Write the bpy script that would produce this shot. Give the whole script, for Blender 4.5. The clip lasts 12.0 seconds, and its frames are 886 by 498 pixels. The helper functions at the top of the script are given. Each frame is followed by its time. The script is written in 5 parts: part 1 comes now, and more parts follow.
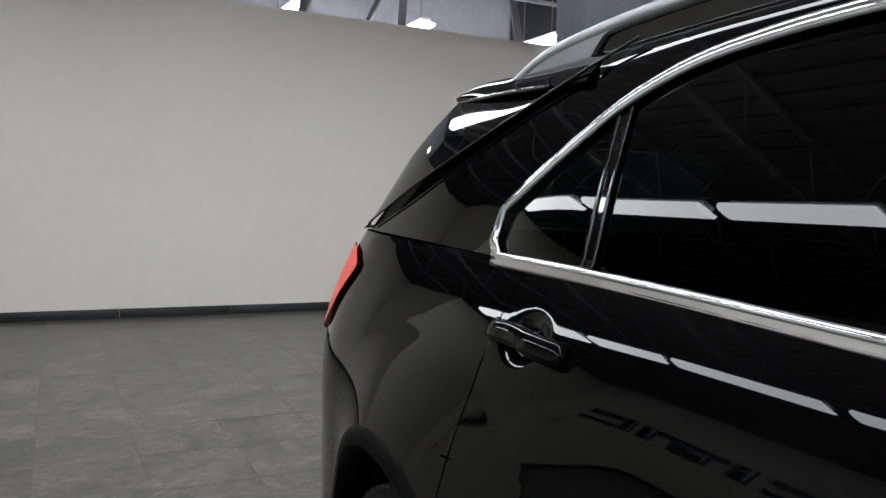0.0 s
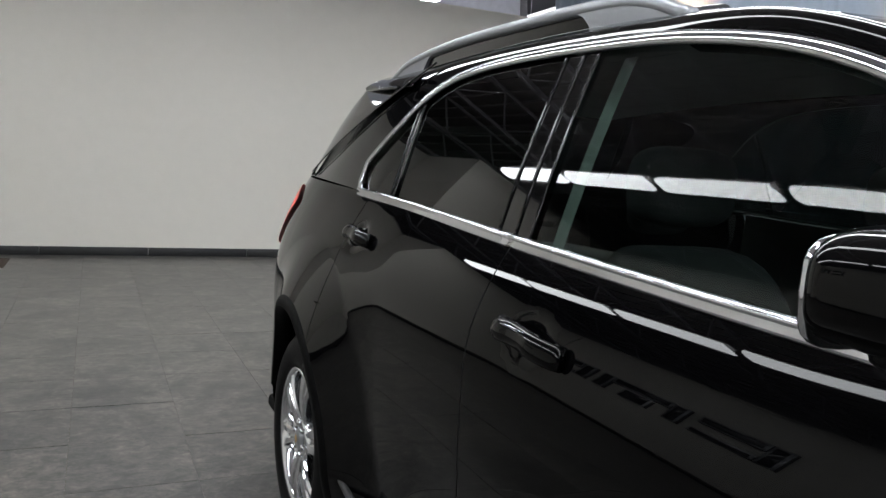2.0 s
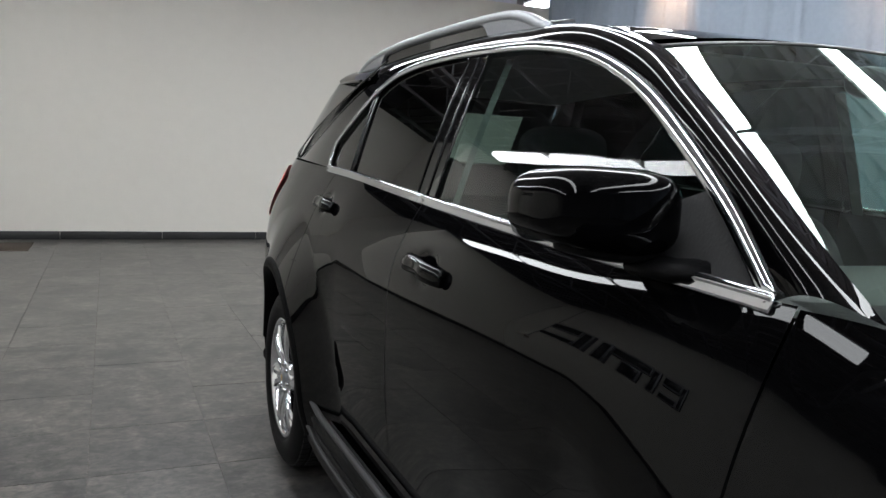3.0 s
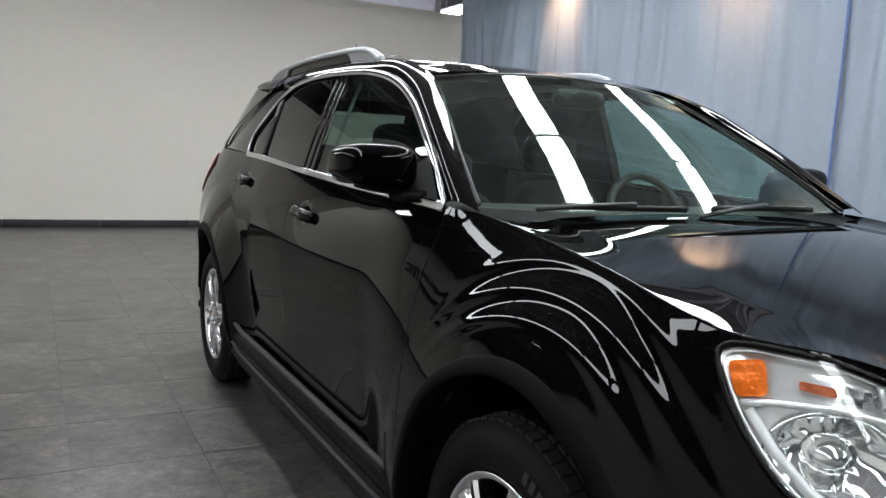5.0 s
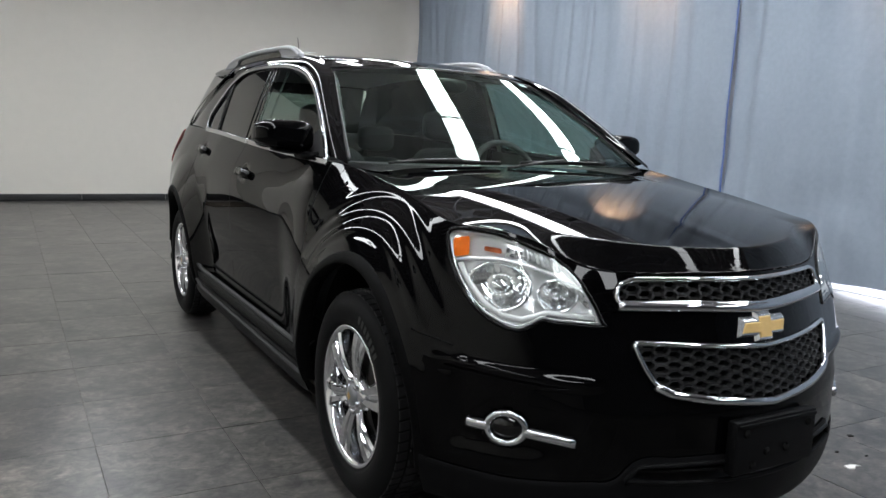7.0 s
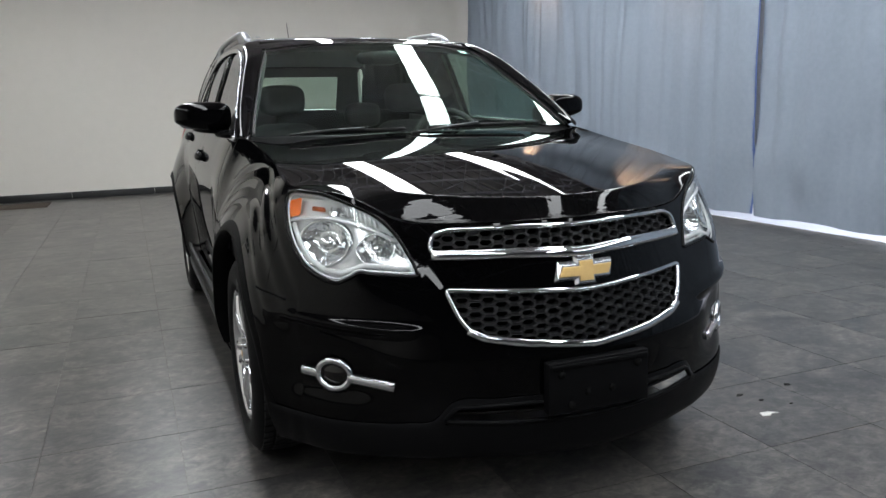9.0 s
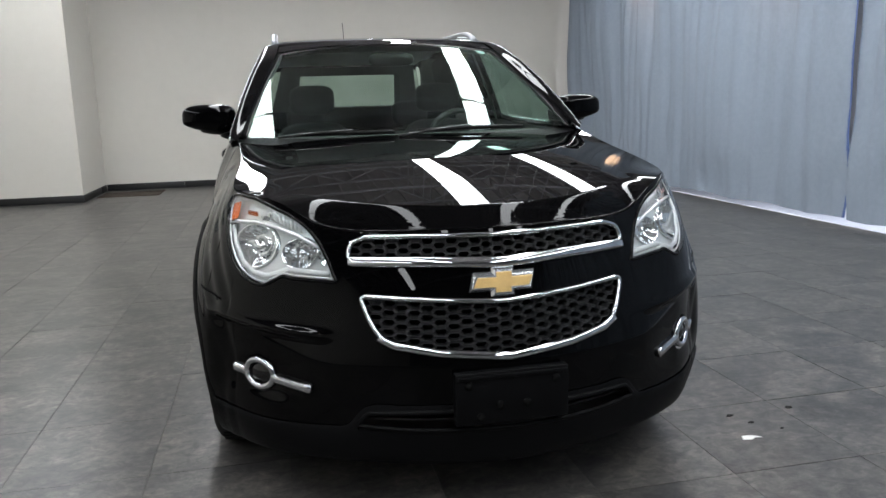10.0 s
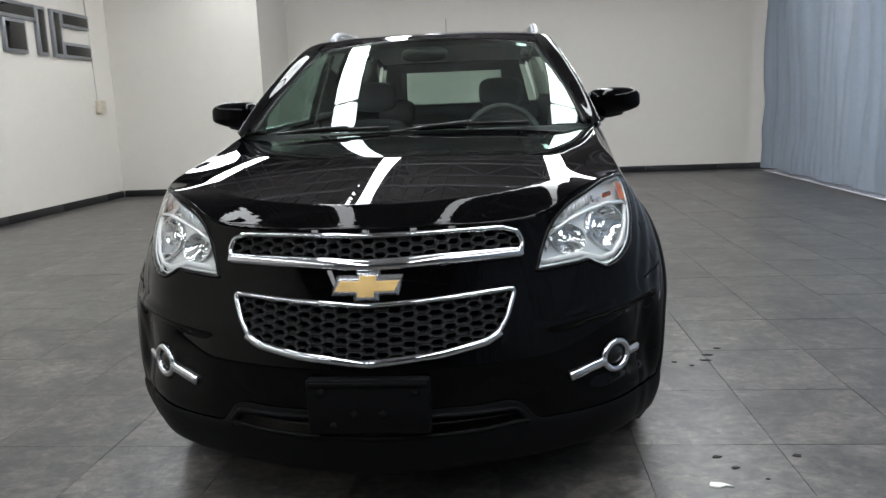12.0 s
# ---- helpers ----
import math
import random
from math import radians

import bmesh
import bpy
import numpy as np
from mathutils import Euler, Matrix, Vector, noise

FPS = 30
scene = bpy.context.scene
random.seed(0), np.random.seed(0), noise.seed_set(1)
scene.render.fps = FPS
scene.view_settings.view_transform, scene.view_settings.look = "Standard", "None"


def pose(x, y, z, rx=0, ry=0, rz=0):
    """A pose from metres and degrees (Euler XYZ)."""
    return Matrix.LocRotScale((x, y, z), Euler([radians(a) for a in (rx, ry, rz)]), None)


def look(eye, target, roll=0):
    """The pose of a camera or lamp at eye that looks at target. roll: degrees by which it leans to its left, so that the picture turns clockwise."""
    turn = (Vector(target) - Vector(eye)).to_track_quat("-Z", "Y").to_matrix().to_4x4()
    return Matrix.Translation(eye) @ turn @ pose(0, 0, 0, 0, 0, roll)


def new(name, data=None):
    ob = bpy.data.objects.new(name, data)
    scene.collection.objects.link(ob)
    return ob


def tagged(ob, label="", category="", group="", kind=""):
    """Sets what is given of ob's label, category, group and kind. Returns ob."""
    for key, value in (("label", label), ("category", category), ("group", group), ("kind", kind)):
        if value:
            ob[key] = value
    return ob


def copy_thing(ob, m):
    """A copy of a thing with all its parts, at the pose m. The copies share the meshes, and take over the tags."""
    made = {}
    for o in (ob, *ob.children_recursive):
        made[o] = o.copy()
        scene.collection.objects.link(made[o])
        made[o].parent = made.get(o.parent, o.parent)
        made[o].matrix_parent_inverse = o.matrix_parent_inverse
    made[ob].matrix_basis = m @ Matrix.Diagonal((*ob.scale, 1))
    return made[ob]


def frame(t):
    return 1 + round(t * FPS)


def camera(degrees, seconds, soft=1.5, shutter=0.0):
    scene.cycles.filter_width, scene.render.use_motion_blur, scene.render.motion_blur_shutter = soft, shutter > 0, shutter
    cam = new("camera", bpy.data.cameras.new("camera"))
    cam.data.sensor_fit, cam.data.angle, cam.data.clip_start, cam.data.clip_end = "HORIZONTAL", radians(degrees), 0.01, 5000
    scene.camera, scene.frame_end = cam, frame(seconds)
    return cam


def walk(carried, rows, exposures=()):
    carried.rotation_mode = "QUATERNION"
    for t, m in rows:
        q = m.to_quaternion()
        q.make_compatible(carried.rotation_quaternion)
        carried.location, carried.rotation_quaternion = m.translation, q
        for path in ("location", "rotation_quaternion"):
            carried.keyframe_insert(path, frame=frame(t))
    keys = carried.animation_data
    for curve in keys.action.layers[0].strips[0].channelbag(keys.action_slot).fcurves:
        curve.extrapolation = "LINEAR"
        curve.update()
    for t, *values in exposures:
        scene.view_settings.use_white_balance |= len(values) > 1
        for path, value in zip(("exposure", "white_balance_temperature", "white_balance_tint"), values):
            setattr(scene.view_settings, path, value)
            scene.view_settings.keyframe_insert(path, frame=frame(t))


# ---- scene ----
cam = camera(59.5, 12.0)
PATH = [
    (0, (-1.503, 1.415, 1.304), (-0.608, 3.2, 1.2), 1.4),
    (0.5, (-1.516, 1.172, 1.311), (-0.612, 2.952, 1.191), 1.9),
    (1, (-1.453, 0.87, 1.323), (-0.638, 2.693, 1.211), 2.3),
    (1.5, (-1.473, 0.621, 1.31), (-0.686, 2.455, 1.181), 2.4),
    (2, (-1.524, 0.341, 1.295), (-0.696, 2.15, 1.093), 3.5),
    (2.5, (-1.526, 0.06, 1.292), (-0.707, 1.875, 1.101), 3.3),
    (3, (-1.523, -0.2, 1.281), (-0.73, 1.62, 1.042), 2.7),
    (3.2, (-1.556, -0.312, 1.271), (-0.731, 1.495, 1.04), 2.8),
    (4.8, (-1.706, -1.17, 1.279), (-0.793, 0.588, 1.003), 2.6),
    (5, (-1.725, -1.276, 1.253), (-0.788, 0.474, 1.014), 2.9),
    (5.5, (-1.808, -1.54, 1.26), (-0.82, 0.177, 0.986), 3.2),
    (6, (-1.785, -1.838, 1.256), (-0.857, -0.086, 0.996), 3.2),
    (6.5, (-1.783, -2.083, 1.245), (-0.871, -0.325, 0.969), 1.7),
    (7, (-1.861, -2.335, 1.248), (-0.885, -0.615, 0.953), 2.4),
    (7.5, (-1.825, -2.55, 1.24), (-0.803, -0.859, 0.933), 0.1),
    (7.7, (-1.775, -2.655, 1.242), (-0.765, -0.958, 0.928), -0.5),
    (9.5, (-0.904, -2.879, 1.207), (-0.336, -0.997, 0.843), -1.8),
    (10, (-0.62, -2.988, 1.246), (-0.205, -1.066, 0.879), -1.7),
    (10.5, (-0.403, -2.951, 1.203), (-0.108, -1.006, 0.843), -0.2),
    (11, (-0.155, -2.88, 1.203), (-0.012, -0.917, 0.844), -0.9),
    (11.5, (0.162, -2.951, 1.227), (0.112, -0.985, 0.864), -2.0),
    (12, (0.379, -2.944, 1.211), (0.216, -0.983, 0.854), -2.2),
]
EXPOSURES = [(0, -0.05), (0.5, -0.15), (1, -0.22), (1.5, -0.1), (2, 0.0), (3, 0.05), (5, 0.1), (5.5, 0.18), (6, 0.08), (6.5, 0.0), (7, 0.0), (7.5, -0.18), (9.5, 0.0), (12, 0.03)]
walk(cam, [(t, look(eye, target, roll)) for t, eye, target, roll in PATH], EXPOSURES)

# ---- light ----
world = bpy.data.worlds.new("world")
scene.world = world
world.use_nodes = True
world.node_tree.nodes["Background"].inputs[0].default_value = (0.55, 0.62, 0.75, 1)
world.node_tree.nodes["Background"].inputs[1].default_value = 0.02
TUBE_POWER = 20.0      # emission of the ceiling fixtures' diffusers
SPOT_POWER = 220.0     # warm halogen spots over the curtain
DAY_POWER = 1000.0      # daylight behind the curtain


# ---- materials ----
def material(name):
    m = bpy.data.materials.new(name)
    m.use_nodes = True
    nt = m.node_tree
    return m, nt, nt.nodes["Principled BSDF"]


def node(nt, kind, **values):
    n = nt.nodes.new(kind)
    for k, v in values.items():
        n.inputs[k.replace("_", " ")].default_value = v
    return n


def plain(name, colour, rough=0.5, metal=0.0, coat=0.0, bump=0.0, scale=40.0, vary=0.12, spec=0.5):
    """A surface with a little variation of tone, gloss and relief at two scales."""
    m, nt, b = material(name)
    tc = nt.nodes.new("ShaderNodeTexCoord")
    big = node(nt, "ShaderNodeTexNoise", Scale=scale * 0.08, Detail=4.0)
    fine = node(nt, "ShaderNodeTexNoise", Scale=scale, Detail=5.0)
    for n in (big, fine):
        nt.links.new(tc.outputs["Object"], n.inputs["Vector"])
    mix = nt.nodes.new("ShaderNodeMath")
    mix.operation = "ADD"
    nt.links.new(big.outputs["Fac"], mix.inputs[0])
    nt.links.new(fine.outputs["Fac"], mix.inputs[1])
    ramp = node(nt, "ShaderNodeMapRange")
    ramp.inputs["From Min"].default_value, ramp.inputs["From Max"].default_value = 0.6, 1.4
    ramp.inputs["To Min"].default_value, ramp.inputs["To Max"].default_value = 1 - vary, 1 + vary
    nt.links.new(mix.outputs[0], ramp.inputs["Value"])
    col = node(nt, "ShaderNodeMix")
    col.data_type, col.blend_type = "RGBA", "MULTIPLY"
    col.inputs["Factor"].default_value = 1.0
    col.inputs["A"].default_value = (*colour, 1)
    nt.links.new(ramp.outputs[0], col.inputs["B"])
    nt.links.new(col.outputs["Result"], b.inputs["Base Color"])
    b.inputs["Roughness"].default_value = rough
    b.inputs["Metallic"].default_value = metal
    b.inputs["Coat Weight"].default_value = coat
    b.inputs["Coat Roughness"].default_value = 0.015
    b.inputs["Specular IOR Level"].default_value = spec
    if bump:
        bn = node(nt, "ShaderNodeBump", Strength=bump, Distance=0.004)
        nt.links.new(fine.outputs["Fac"], bn.inputs["Height"])
        nt.links.new(bn.outputs["Normal"], b.inputs["Normal"])
    return m


def glass(name, tint, gloss=1.5, sheen=(1, 1, 1)):
    """A thin pane: what shows through is tinted, the surface mirrors by its angle."""
    m, nt, b = material(name)
    nt.nodes.remove(b)
    tr = nt.nodes.new("ShaderNodeBsdfTransparent")
    tr.inputs["Color"].default_value = (*tint, 1)
    gl = node(nt, "ShaderNodeBsdfGlossy", Roughness=0.005)
    gl.inputs["Color"].default_value = (*sheen, 1)
    # the same gloss on both faces: f0 + (1 - f0) * facing ^ 5
    f0 = ((gloss - 1) / (gloss + 1)) ** 2
    lw = node(nt, "ShaderNodeLayerWeight", Blend=0.5)
    pw = nt.nodes.new("ShaderNodeMath")
    pw.operation = "POWER"
    pw.inputs[1].default_value = 5.0
    fr = nt.nodes.new("ShaderNodeMath")
    fr.operation = "MULTIPLY_ADD"
    fr.inputs[1].default_value, fr.inputs[2].default_value = 1 - f0, f0
    nt.links.new(lw.outputs["Facing"], pw.inputs[0])
    nt.links.new(pw.outputs[0], fr.inputs[0])
    mx = nt.nodes.new("ShaderNodeMixShader")
    nt.links.new(fr.outputs[0], mx.inputs[0])
    nt.links.new(tr.outputs[0], mx.inputs[1])
    nt.links.new(gl.outputs[0], mx.inputs[2])
    nt.links.new(mx.outputs[0], nt.nodes["Material Output"].inputs[0])
    return m


def emitter(name, colour, power):
    m, nt, b = material(name)
    b.inputs["Base Color"].default_value = (0.8, 0.8, 0.8, 1)
    b.inputs["Emission Color"].default_value = (*colour, 1)
    b.inputs["Emission Strength"].default_value = power
    return m


def floor_material():
    """Dark grey slate-look vinyl: cloudy blotches, fine streaks, each tile a little different."""
    m, nt, b = material("slate_vinyl")
    tc = nt.nodes.new("ShaderNodeTexCoord")
    geo = nt.nodes.new("ShaderNodeNewGeometry")
    info = nt.nodes.new("ShaderNodeObjectInfo")
    shift = nt.nodes.new("ShaderNodeVectorMath")
    shift.operation = "MULTIPLY_ADD"
    shift.inputs[1].default_value = (1, 1, 1)
    both = nt.nodes.new("ShaderNodeMath")
    both.operation = "ADD"
    nt.links.new(info.outputs["Random"], both.inputs[0])
    nt.links.new(geo.outputs["Random Per Island"], both.inputs[1])
    rnd = nt.nodes.new("ShaderNodeMath")
    rnd.operation = "MULTIPLY"
    rnd.inputs[1].default_value = 37.0
    nt.links.new(both.outputs[0], rnd.inputs[0])
    nt.links.new(geo.outputs["Position"], shift.inputs[0])
    nt.links.new(rnd.outputs[0], shift.inputs[2])
    a = node(nt, "ShaderNodeTexNoise", Scale=3.2, Detail=6.0, Roughness=0.62, Distortion=0.8)
    st = nt.nodes.new("ShaderNodeMapping")
    st.inputs["Scale"].default_value = (6, 8.5, 6)
    c = node(nt, "ShaderNodeTexNoise", Scale=2.2, Detail=8.0, Roughness=0.72, Distortion=1.2)
    nt.links.new(shift.outputs[0], a.inputs["Vector"])
    nt.links.new(shift.outputs[0], st.inputs["Vector"])
    nt.links.new(st.outputs[0], c.inputs["Vector"])
    r1 = nt.nodes.new("ShaderNodeValToRGB")
    r1.color_ramp.elements[0].position, r1.color_ramp.elements[0].color = 0.32, (0.032, 0.033, 0.035, 1)
    r1.color_ramp.elements[1].position, r1.color_ramp.elements[1].color = 0.72, (0.115, 0.111, 0.105, 1)
    r2 = nt.nodes.new("ShaderNodeValToRGB")
    r2.color_ramp.elements[0].position, r2.color_ramp.elements[0].color = 0.36, (0.45, 0.45, 0.47, 1)
    r2.color_ramp.elements[1].position, r2.color_ramp.elements[1].color = 0.70, (1.75, 1.69, 1.60, 1)
    nt.links.new(a.outputs["Fac"], r1.inputs[0])
    nt.links.new(c.outputs["Fac"], r2.inputs[0])
    grit = node(nt, "ShaderNodeTexNoise", Scale=15.0, Detail=9.0, Roughness=0.75, Distortion=0.6)
    nt.links.new(shift.outputs[0], grit.inputs["Vector"])
    r3 = nt.nodes.new("ShaderNodeValToRGB")
    r3.color_ramp.elements[0].position, r3.color_ramp.elements[0].color = 0.36, (0.56, 0.57, 0.60, 1)
    r3.color_ramp.elements[1].position, r3.color_ramp.elements[1].color = 0.66, (1.54, 1.49, 1.42, 1)
    nt.links.new(grit.outputs["Fac"], r3.inputs[0])
    first = node(nt, "ShaderNodeMix")
    first.data_type, first.blend_type = "RGBA", "MULTIPLY"
    first.inputs["Factor"].default_value = 1.0
    nt.links.new(r1.outputs[0], first.inputs["A"])
    nt.links.new(r3.outputs[0], first.inputs["B"])
    mul = node(nt, "ShaderNodeMix")
    mul.data_type, mul.blend_type = "RGBA", "MULTIPLY"
    mul.inputs["Factor"].default_value = 1.0
    nt.links.new(first.outputs["Result"], mul.inputs["A"])
    nt.links.new(r2.outputs[0], mul.inputs["B"])
    nt.links.new(mul.outputs["Result"], b.inputs["Base Color"])
    rr = node(nt, "ShaderNodeMapRange")
    rr.inputs["To Min"].default_value, rr.inputs["To Max"].default_value = 0.26, 0.40
    nt.links.new(c.outputs["Fac"], rr.inputs["Value"])
    nt.links.new(rr.outputs[0], b.inputs["Roughness"])
    return m


PAINT = plain("black_paint", (0.0010, 0.0010, 0.0012), rough=0.010, vary=0.1, scale=9, spec=0.14)
PLASTIC = plain("charcoal_plastic", (0.0042, 0.0042, 0.0046), rough=0.42, spec=0.06, bump=0.25, scale=300, vary=0.2)
ARCHPLASTIC = plain("arch_plastic", (0.0024, 0.0024, 0.0026), rough=0.5, spec=0.035, bump=0.25, scale=300, vary=0.2)
BLACK = plain("black_trim", (0.004, 0.004, 0.004), rough=0.3, spec=0.3)
# dark tone of the two unseen walls, so the car mirrors darkness there
DARKWALL = plain("unseen_wall_dark", (0.12, 0.12, 0.125), rough=0.6, vary=0.1)
SAIL = plain("grained_trim", (0.032, 0.032, 0.033), rough=0.55, spec=0.2, bump=0.2, scale=200)
MESHGREY = plain("grille_plastic", (0.016, 0.016, 0.017), rough=0.45, spec=0.3)
MATT = plain("matt_black", (0.004, 0.004, 0.004), rough=0.9, spec=0.1)
GLOSSBLACK = plain("gloss_black", (0.002, 0.002, 0.0022), rough=0.03)
CHROME = plain("chrome", (0.58, 0.59, 0.61), rough=0.06, metal=1.0, vary=0.04)
SATIN = plain("satin_silver", (0.27, 0.28, 0.30), rough=0.34, metal=0.7, vary=0.05)
WHEEL = plain("chrome_wheel", (0.72, 0.73, 0.75), rough=0.10, metal=1.0, vary=0.05)
RUBBER = plain("tyre_rubber", (0.006, 0.006, 0.0064), rough=0.6, spec=0.09, bump=0.3, scale=180, vary=0.25)
TREAD = plain("tread_rubber", (0.016, 0.016, 0.017), rough=0.55, spec=0.2, bump=0.3, scale=180, vary=0.25)
GOLD = plain("gold_badge", (0.55, 0.37, 0.14), rough=0.32, metal=0.3, bump=0.3, scale=400)
BADGERIM = plain("badge_silver", (0.62, 0.63, 0.65), rough=0.18, metal=0.9, vary=0.04)
LAMPSILVER = plain("lamp_reflector", (0.92, 0.93, 0.93), rough=0.12, metal=0.6, vary=0.06)
LOWBEZEL = plain("lamp_bezel", (0.62, 0.63, 0.63), rough=0.25, metal=0.25, vary=0.05)
DEEPAMBER = plain("deep_amber", (0.26, 0.05, 0.006), rough=0.14, metal=0.45, bump=0.9, scale=60, coat=0.4, vary=0.6)
REFLECTOR = plain("bowl_reflector", (0.84, 0.85, 0.86), rough=0.06, metal=0.92, vary=0.05)
LAMPGREY = plain("lamp_housing", (0.80, 0.81, 0.81), rough=0.12, metal=0.5, vary=0.06, bump=0.35, scale=24)
AMBER = plain("amber_reflector", (0.62, 0.12, 0.006), rough=0.16, metal=0.35, bump=0.8, scale=45, coat=0.4, vary=0.5, spec=0.3)
RED = plain("red_lens", (0.85, 0.06, 0.035), rough=0.3, bump=0.2, scale=120)
CLEAR = glass("clear_lens", (0.93, 0.95, 0.95), 1.45)
WINDSCREEN = glass("windscreen_glass", (0.70, 0.84, 0.76), 1.62, (0.86, 1.0, 0.93))
SIDEGLASS = glass("side_glass", (0.34, 0.46, 0.42), 1.36)
REARGLASS = glass("rear_glass", (0.48, 0.54, 0.51), 1.4)
PRIVACY = glass("privacy_glass", (0.010, 0.012, 0.012), 1.30)
SEATCLOTH = plain("seat_cloth", (0.018, 0.018, 0.02), rough=0.85, bump=0.4, scale=220, vary=0.2)
TRIM = plain("pillar_trim_plastic", (0.11, 0.125, 0.115), rough=0.7, bump=0.2, scale=150)
LINING = plain("cabin_lining", (0.32, 0.34, 0.32), rough=0.8, bump=0.2, scale=150)
DASH = plain("dashboard_plastic", (0.02, 0.021, 0.022), rough=0.6, bump=0.3, scale=200)
WALLPAINT = plain("wall_paint", (0.66, 0.63, 0.575), rough=0.62, bump=0.05, scale=90, vary=0.025)
BASEBOARD = plain("rubber_baseboard", (0.012, 0.012, 0.013), rough=0.4, vary=0.2)
CURTAIN = plain("blue_curtain", (0.222, 0.26, 0.315), rough=0.75, bump=0.3, scale=260, vary=0.08)
CURTAINBLUE = plain("blue_curtain_seam", (0.05, 0.09, 0.24), rough=0.7, vary=0.1)
STEEL = plain("painted_steel", (0.30, 0.29, 0.31), rough=0.5, vary=0.2, scale=6)
DECK = plain("roof_deck", (0.21, 0.19, 0.19), rough=0.6, vary=0.25, scale=5)
INSUL = plain("white_insulation", (0.60, 0.60, 0.68), rough=0.5, vary=0.15, scale=8)
DUCT = plain("dark_duct", (0.025, 0.025, 0.028), rough=0.5, vary=0.2)
SLATE = floor_material()
JOINT = plain("tile_joint", (0.13, 0.12, 0.108), rough=0.8)
TUBE = emitter("tube_diffuser", (0.93, 0.97, 1.0), TUBE_POWER)
LAMPHOUSE = plain("white_enamel", (0.75, 0.75, 0.75), rough=0.35)
CREAM = plain("cream_plastic", (0.55, 0.50, 0.40), rough=0.45)
PAPER = plain("white_scrap", (0.75, 0.75, 0.72), rough=0.6)
DEBRIS = plain("dark_debris", (0.012, 0.011, 0.01), rough=0.8)
STICKER = plain("pale_sticker", (0.35, 0.62, 0.52), rough=0.4)
BRIGHT = plain("white_sill", (0.85, 0.86, 0.9), rough=0.5)


# ---- building helpers ----
def make(name, verts, faces, mat, parent=None, label="", smooth=True, mats=None, index=None):
    me = bpy.data.meshes.new(name)
    me.from_pydata([tuple(float(c) for c in v) for v in verts], [], faces)
    me.materials.append(mat)
    for extra in mats or ():
        me.materials.append(extra)
    if index is not None:
        me.polygons.foreach_set("material_index", index)
    if smooth:
        me.polygons.foreach_set("use_smooth", [True] * len(me.polygons))
    me.update()
    ob = new(name, me)
    if parent is not None:
        ob.parent = parent
    if label:
        ob["label"] = label
    return ob


def from_bm(name, bm, mat, parent=None, label="", smooth=True):
    bmesh.ops.recalc_face_normals(bm, faces=bm.faces[:])
    me = bpy.data.meshes.new(name)
    bm.to_mesh(me)
    bm.free()
    me.materials.append(mat)
    if smooth:
        me.polygons.foreach_set("use_smooth", [True] * len(me.polygons))
        me.set_sharp_from_angle(angle=radians(40))
    ob = new(name, me)
    if parent is not None:
        ob.parent = parent
    if label:
        ob["label"] = label
    return ob


def block(bm, lo, hi, bevel=0.0, segments=2, turn=None):
    """A bevelled block between two corners, added to bm."""
    lo, hi = Vector(lo), Vector(hi)
    tmp = bmesh.new()
    bmesh.ops.create_cube(tmp, size=1.0)
    for v in tmp.verts:
        v.co = Vector(((v.co.x + 0.5) * (hi.x - lo.x) + lo.x, (v.co.y + 0.5) * (hi.y - lo.y) + lo.y, (v.co.z + 0.5) * (hi.z - lo.z) + lo.z))
    if bevel:
        bmesh.ops.bevel(tmp, geom=tmp.edges[:], offset=bevel, segments=segments, affect="EDGES", profile=0.5)
    if turn is not None:
        bmesh.ops.transform(tmp, matrix=turn, verts=tmp.verts[:])
    me = bpy.data.meshes.new("tmp")
    tmp.to_mesh(me)
    tmp.free()
    bm.from_mesh(me)
    bpy.data.meshes.remove(me)


def box(name, lo, hi, mat, parent=None, label="", bevel=0.0, turn=None, segments=2):
    bm = bmesh.new()
    block(bm, lo, hi, bevel, segments, turn)
    return from_bm(name, bm, mat, parent, label)


def hermite(xs, ys):
    """A smooth curve y(x) through the given points."""
    xs, ys = np.array(xs, float), np.array(ys, float)
    h = np.diff(xs)
    d = np.diff(ys, axis=0) / (h if ys.ndim == 1 else h[:, None])
    m = np.empty_like(ys)
    m[1:-1] = (d[:-1] + d[1:]) / 2
    m[0], m[-1] = d[0], d[-1]

    def f(x):
        x = min(max(x, xs[0]), xs[-1])
        i = min(int(np.searchsorted(xs, x, side="right")) - 1, len(h) - 1)
        i = max(i, 0)
        t = (x - xs[i]) / h[i]
        return ((2 * t**3 - 3 * t**2 + 1) * ys[i] + (t**3 - 2 * t**2 + t) * h[i] * m[i]
                + (-2 * t**3 + 3 * t**2) * ys[i + 1] + (t**3 - t**2) * h[i] * m[i + 1])
    return f


def through_points(points):
    """A smooth space curve through points, by a parameter from 0 to 1."""
    p = np.array(points, float)
    s = np.r_[0, np.cumsum(np.linalg.norm(np.diff(p, axis=0), axis=1))]
    return hermite(s / s[-1], p)


def smooth01(a, b, x):
    t = min(max((x - a) / (b - a), 0.0), 1.0)
    return t * t * (3 - 2 * t)


def grid(fn, us, vs, keep=None):
    """Vertices and quads of the surface fn(u, v); keep(u, v) says which cells stay."""
    verts = [fn(u, v) for u in us for v in vs]
    n = len(vs)
    faces = []
    for i in range(len(us) - 1):
        for j in range(n - 1):
            if keep is None or keep((us[i] + us[i + 1]) / 2, (vs[j] + vs[j + 1]) / 2):
                faces.append((i * n + j, (i + 1) * n + j, (i + 1) * n + j + 1, i * n + j + 1))
    return verts, faces


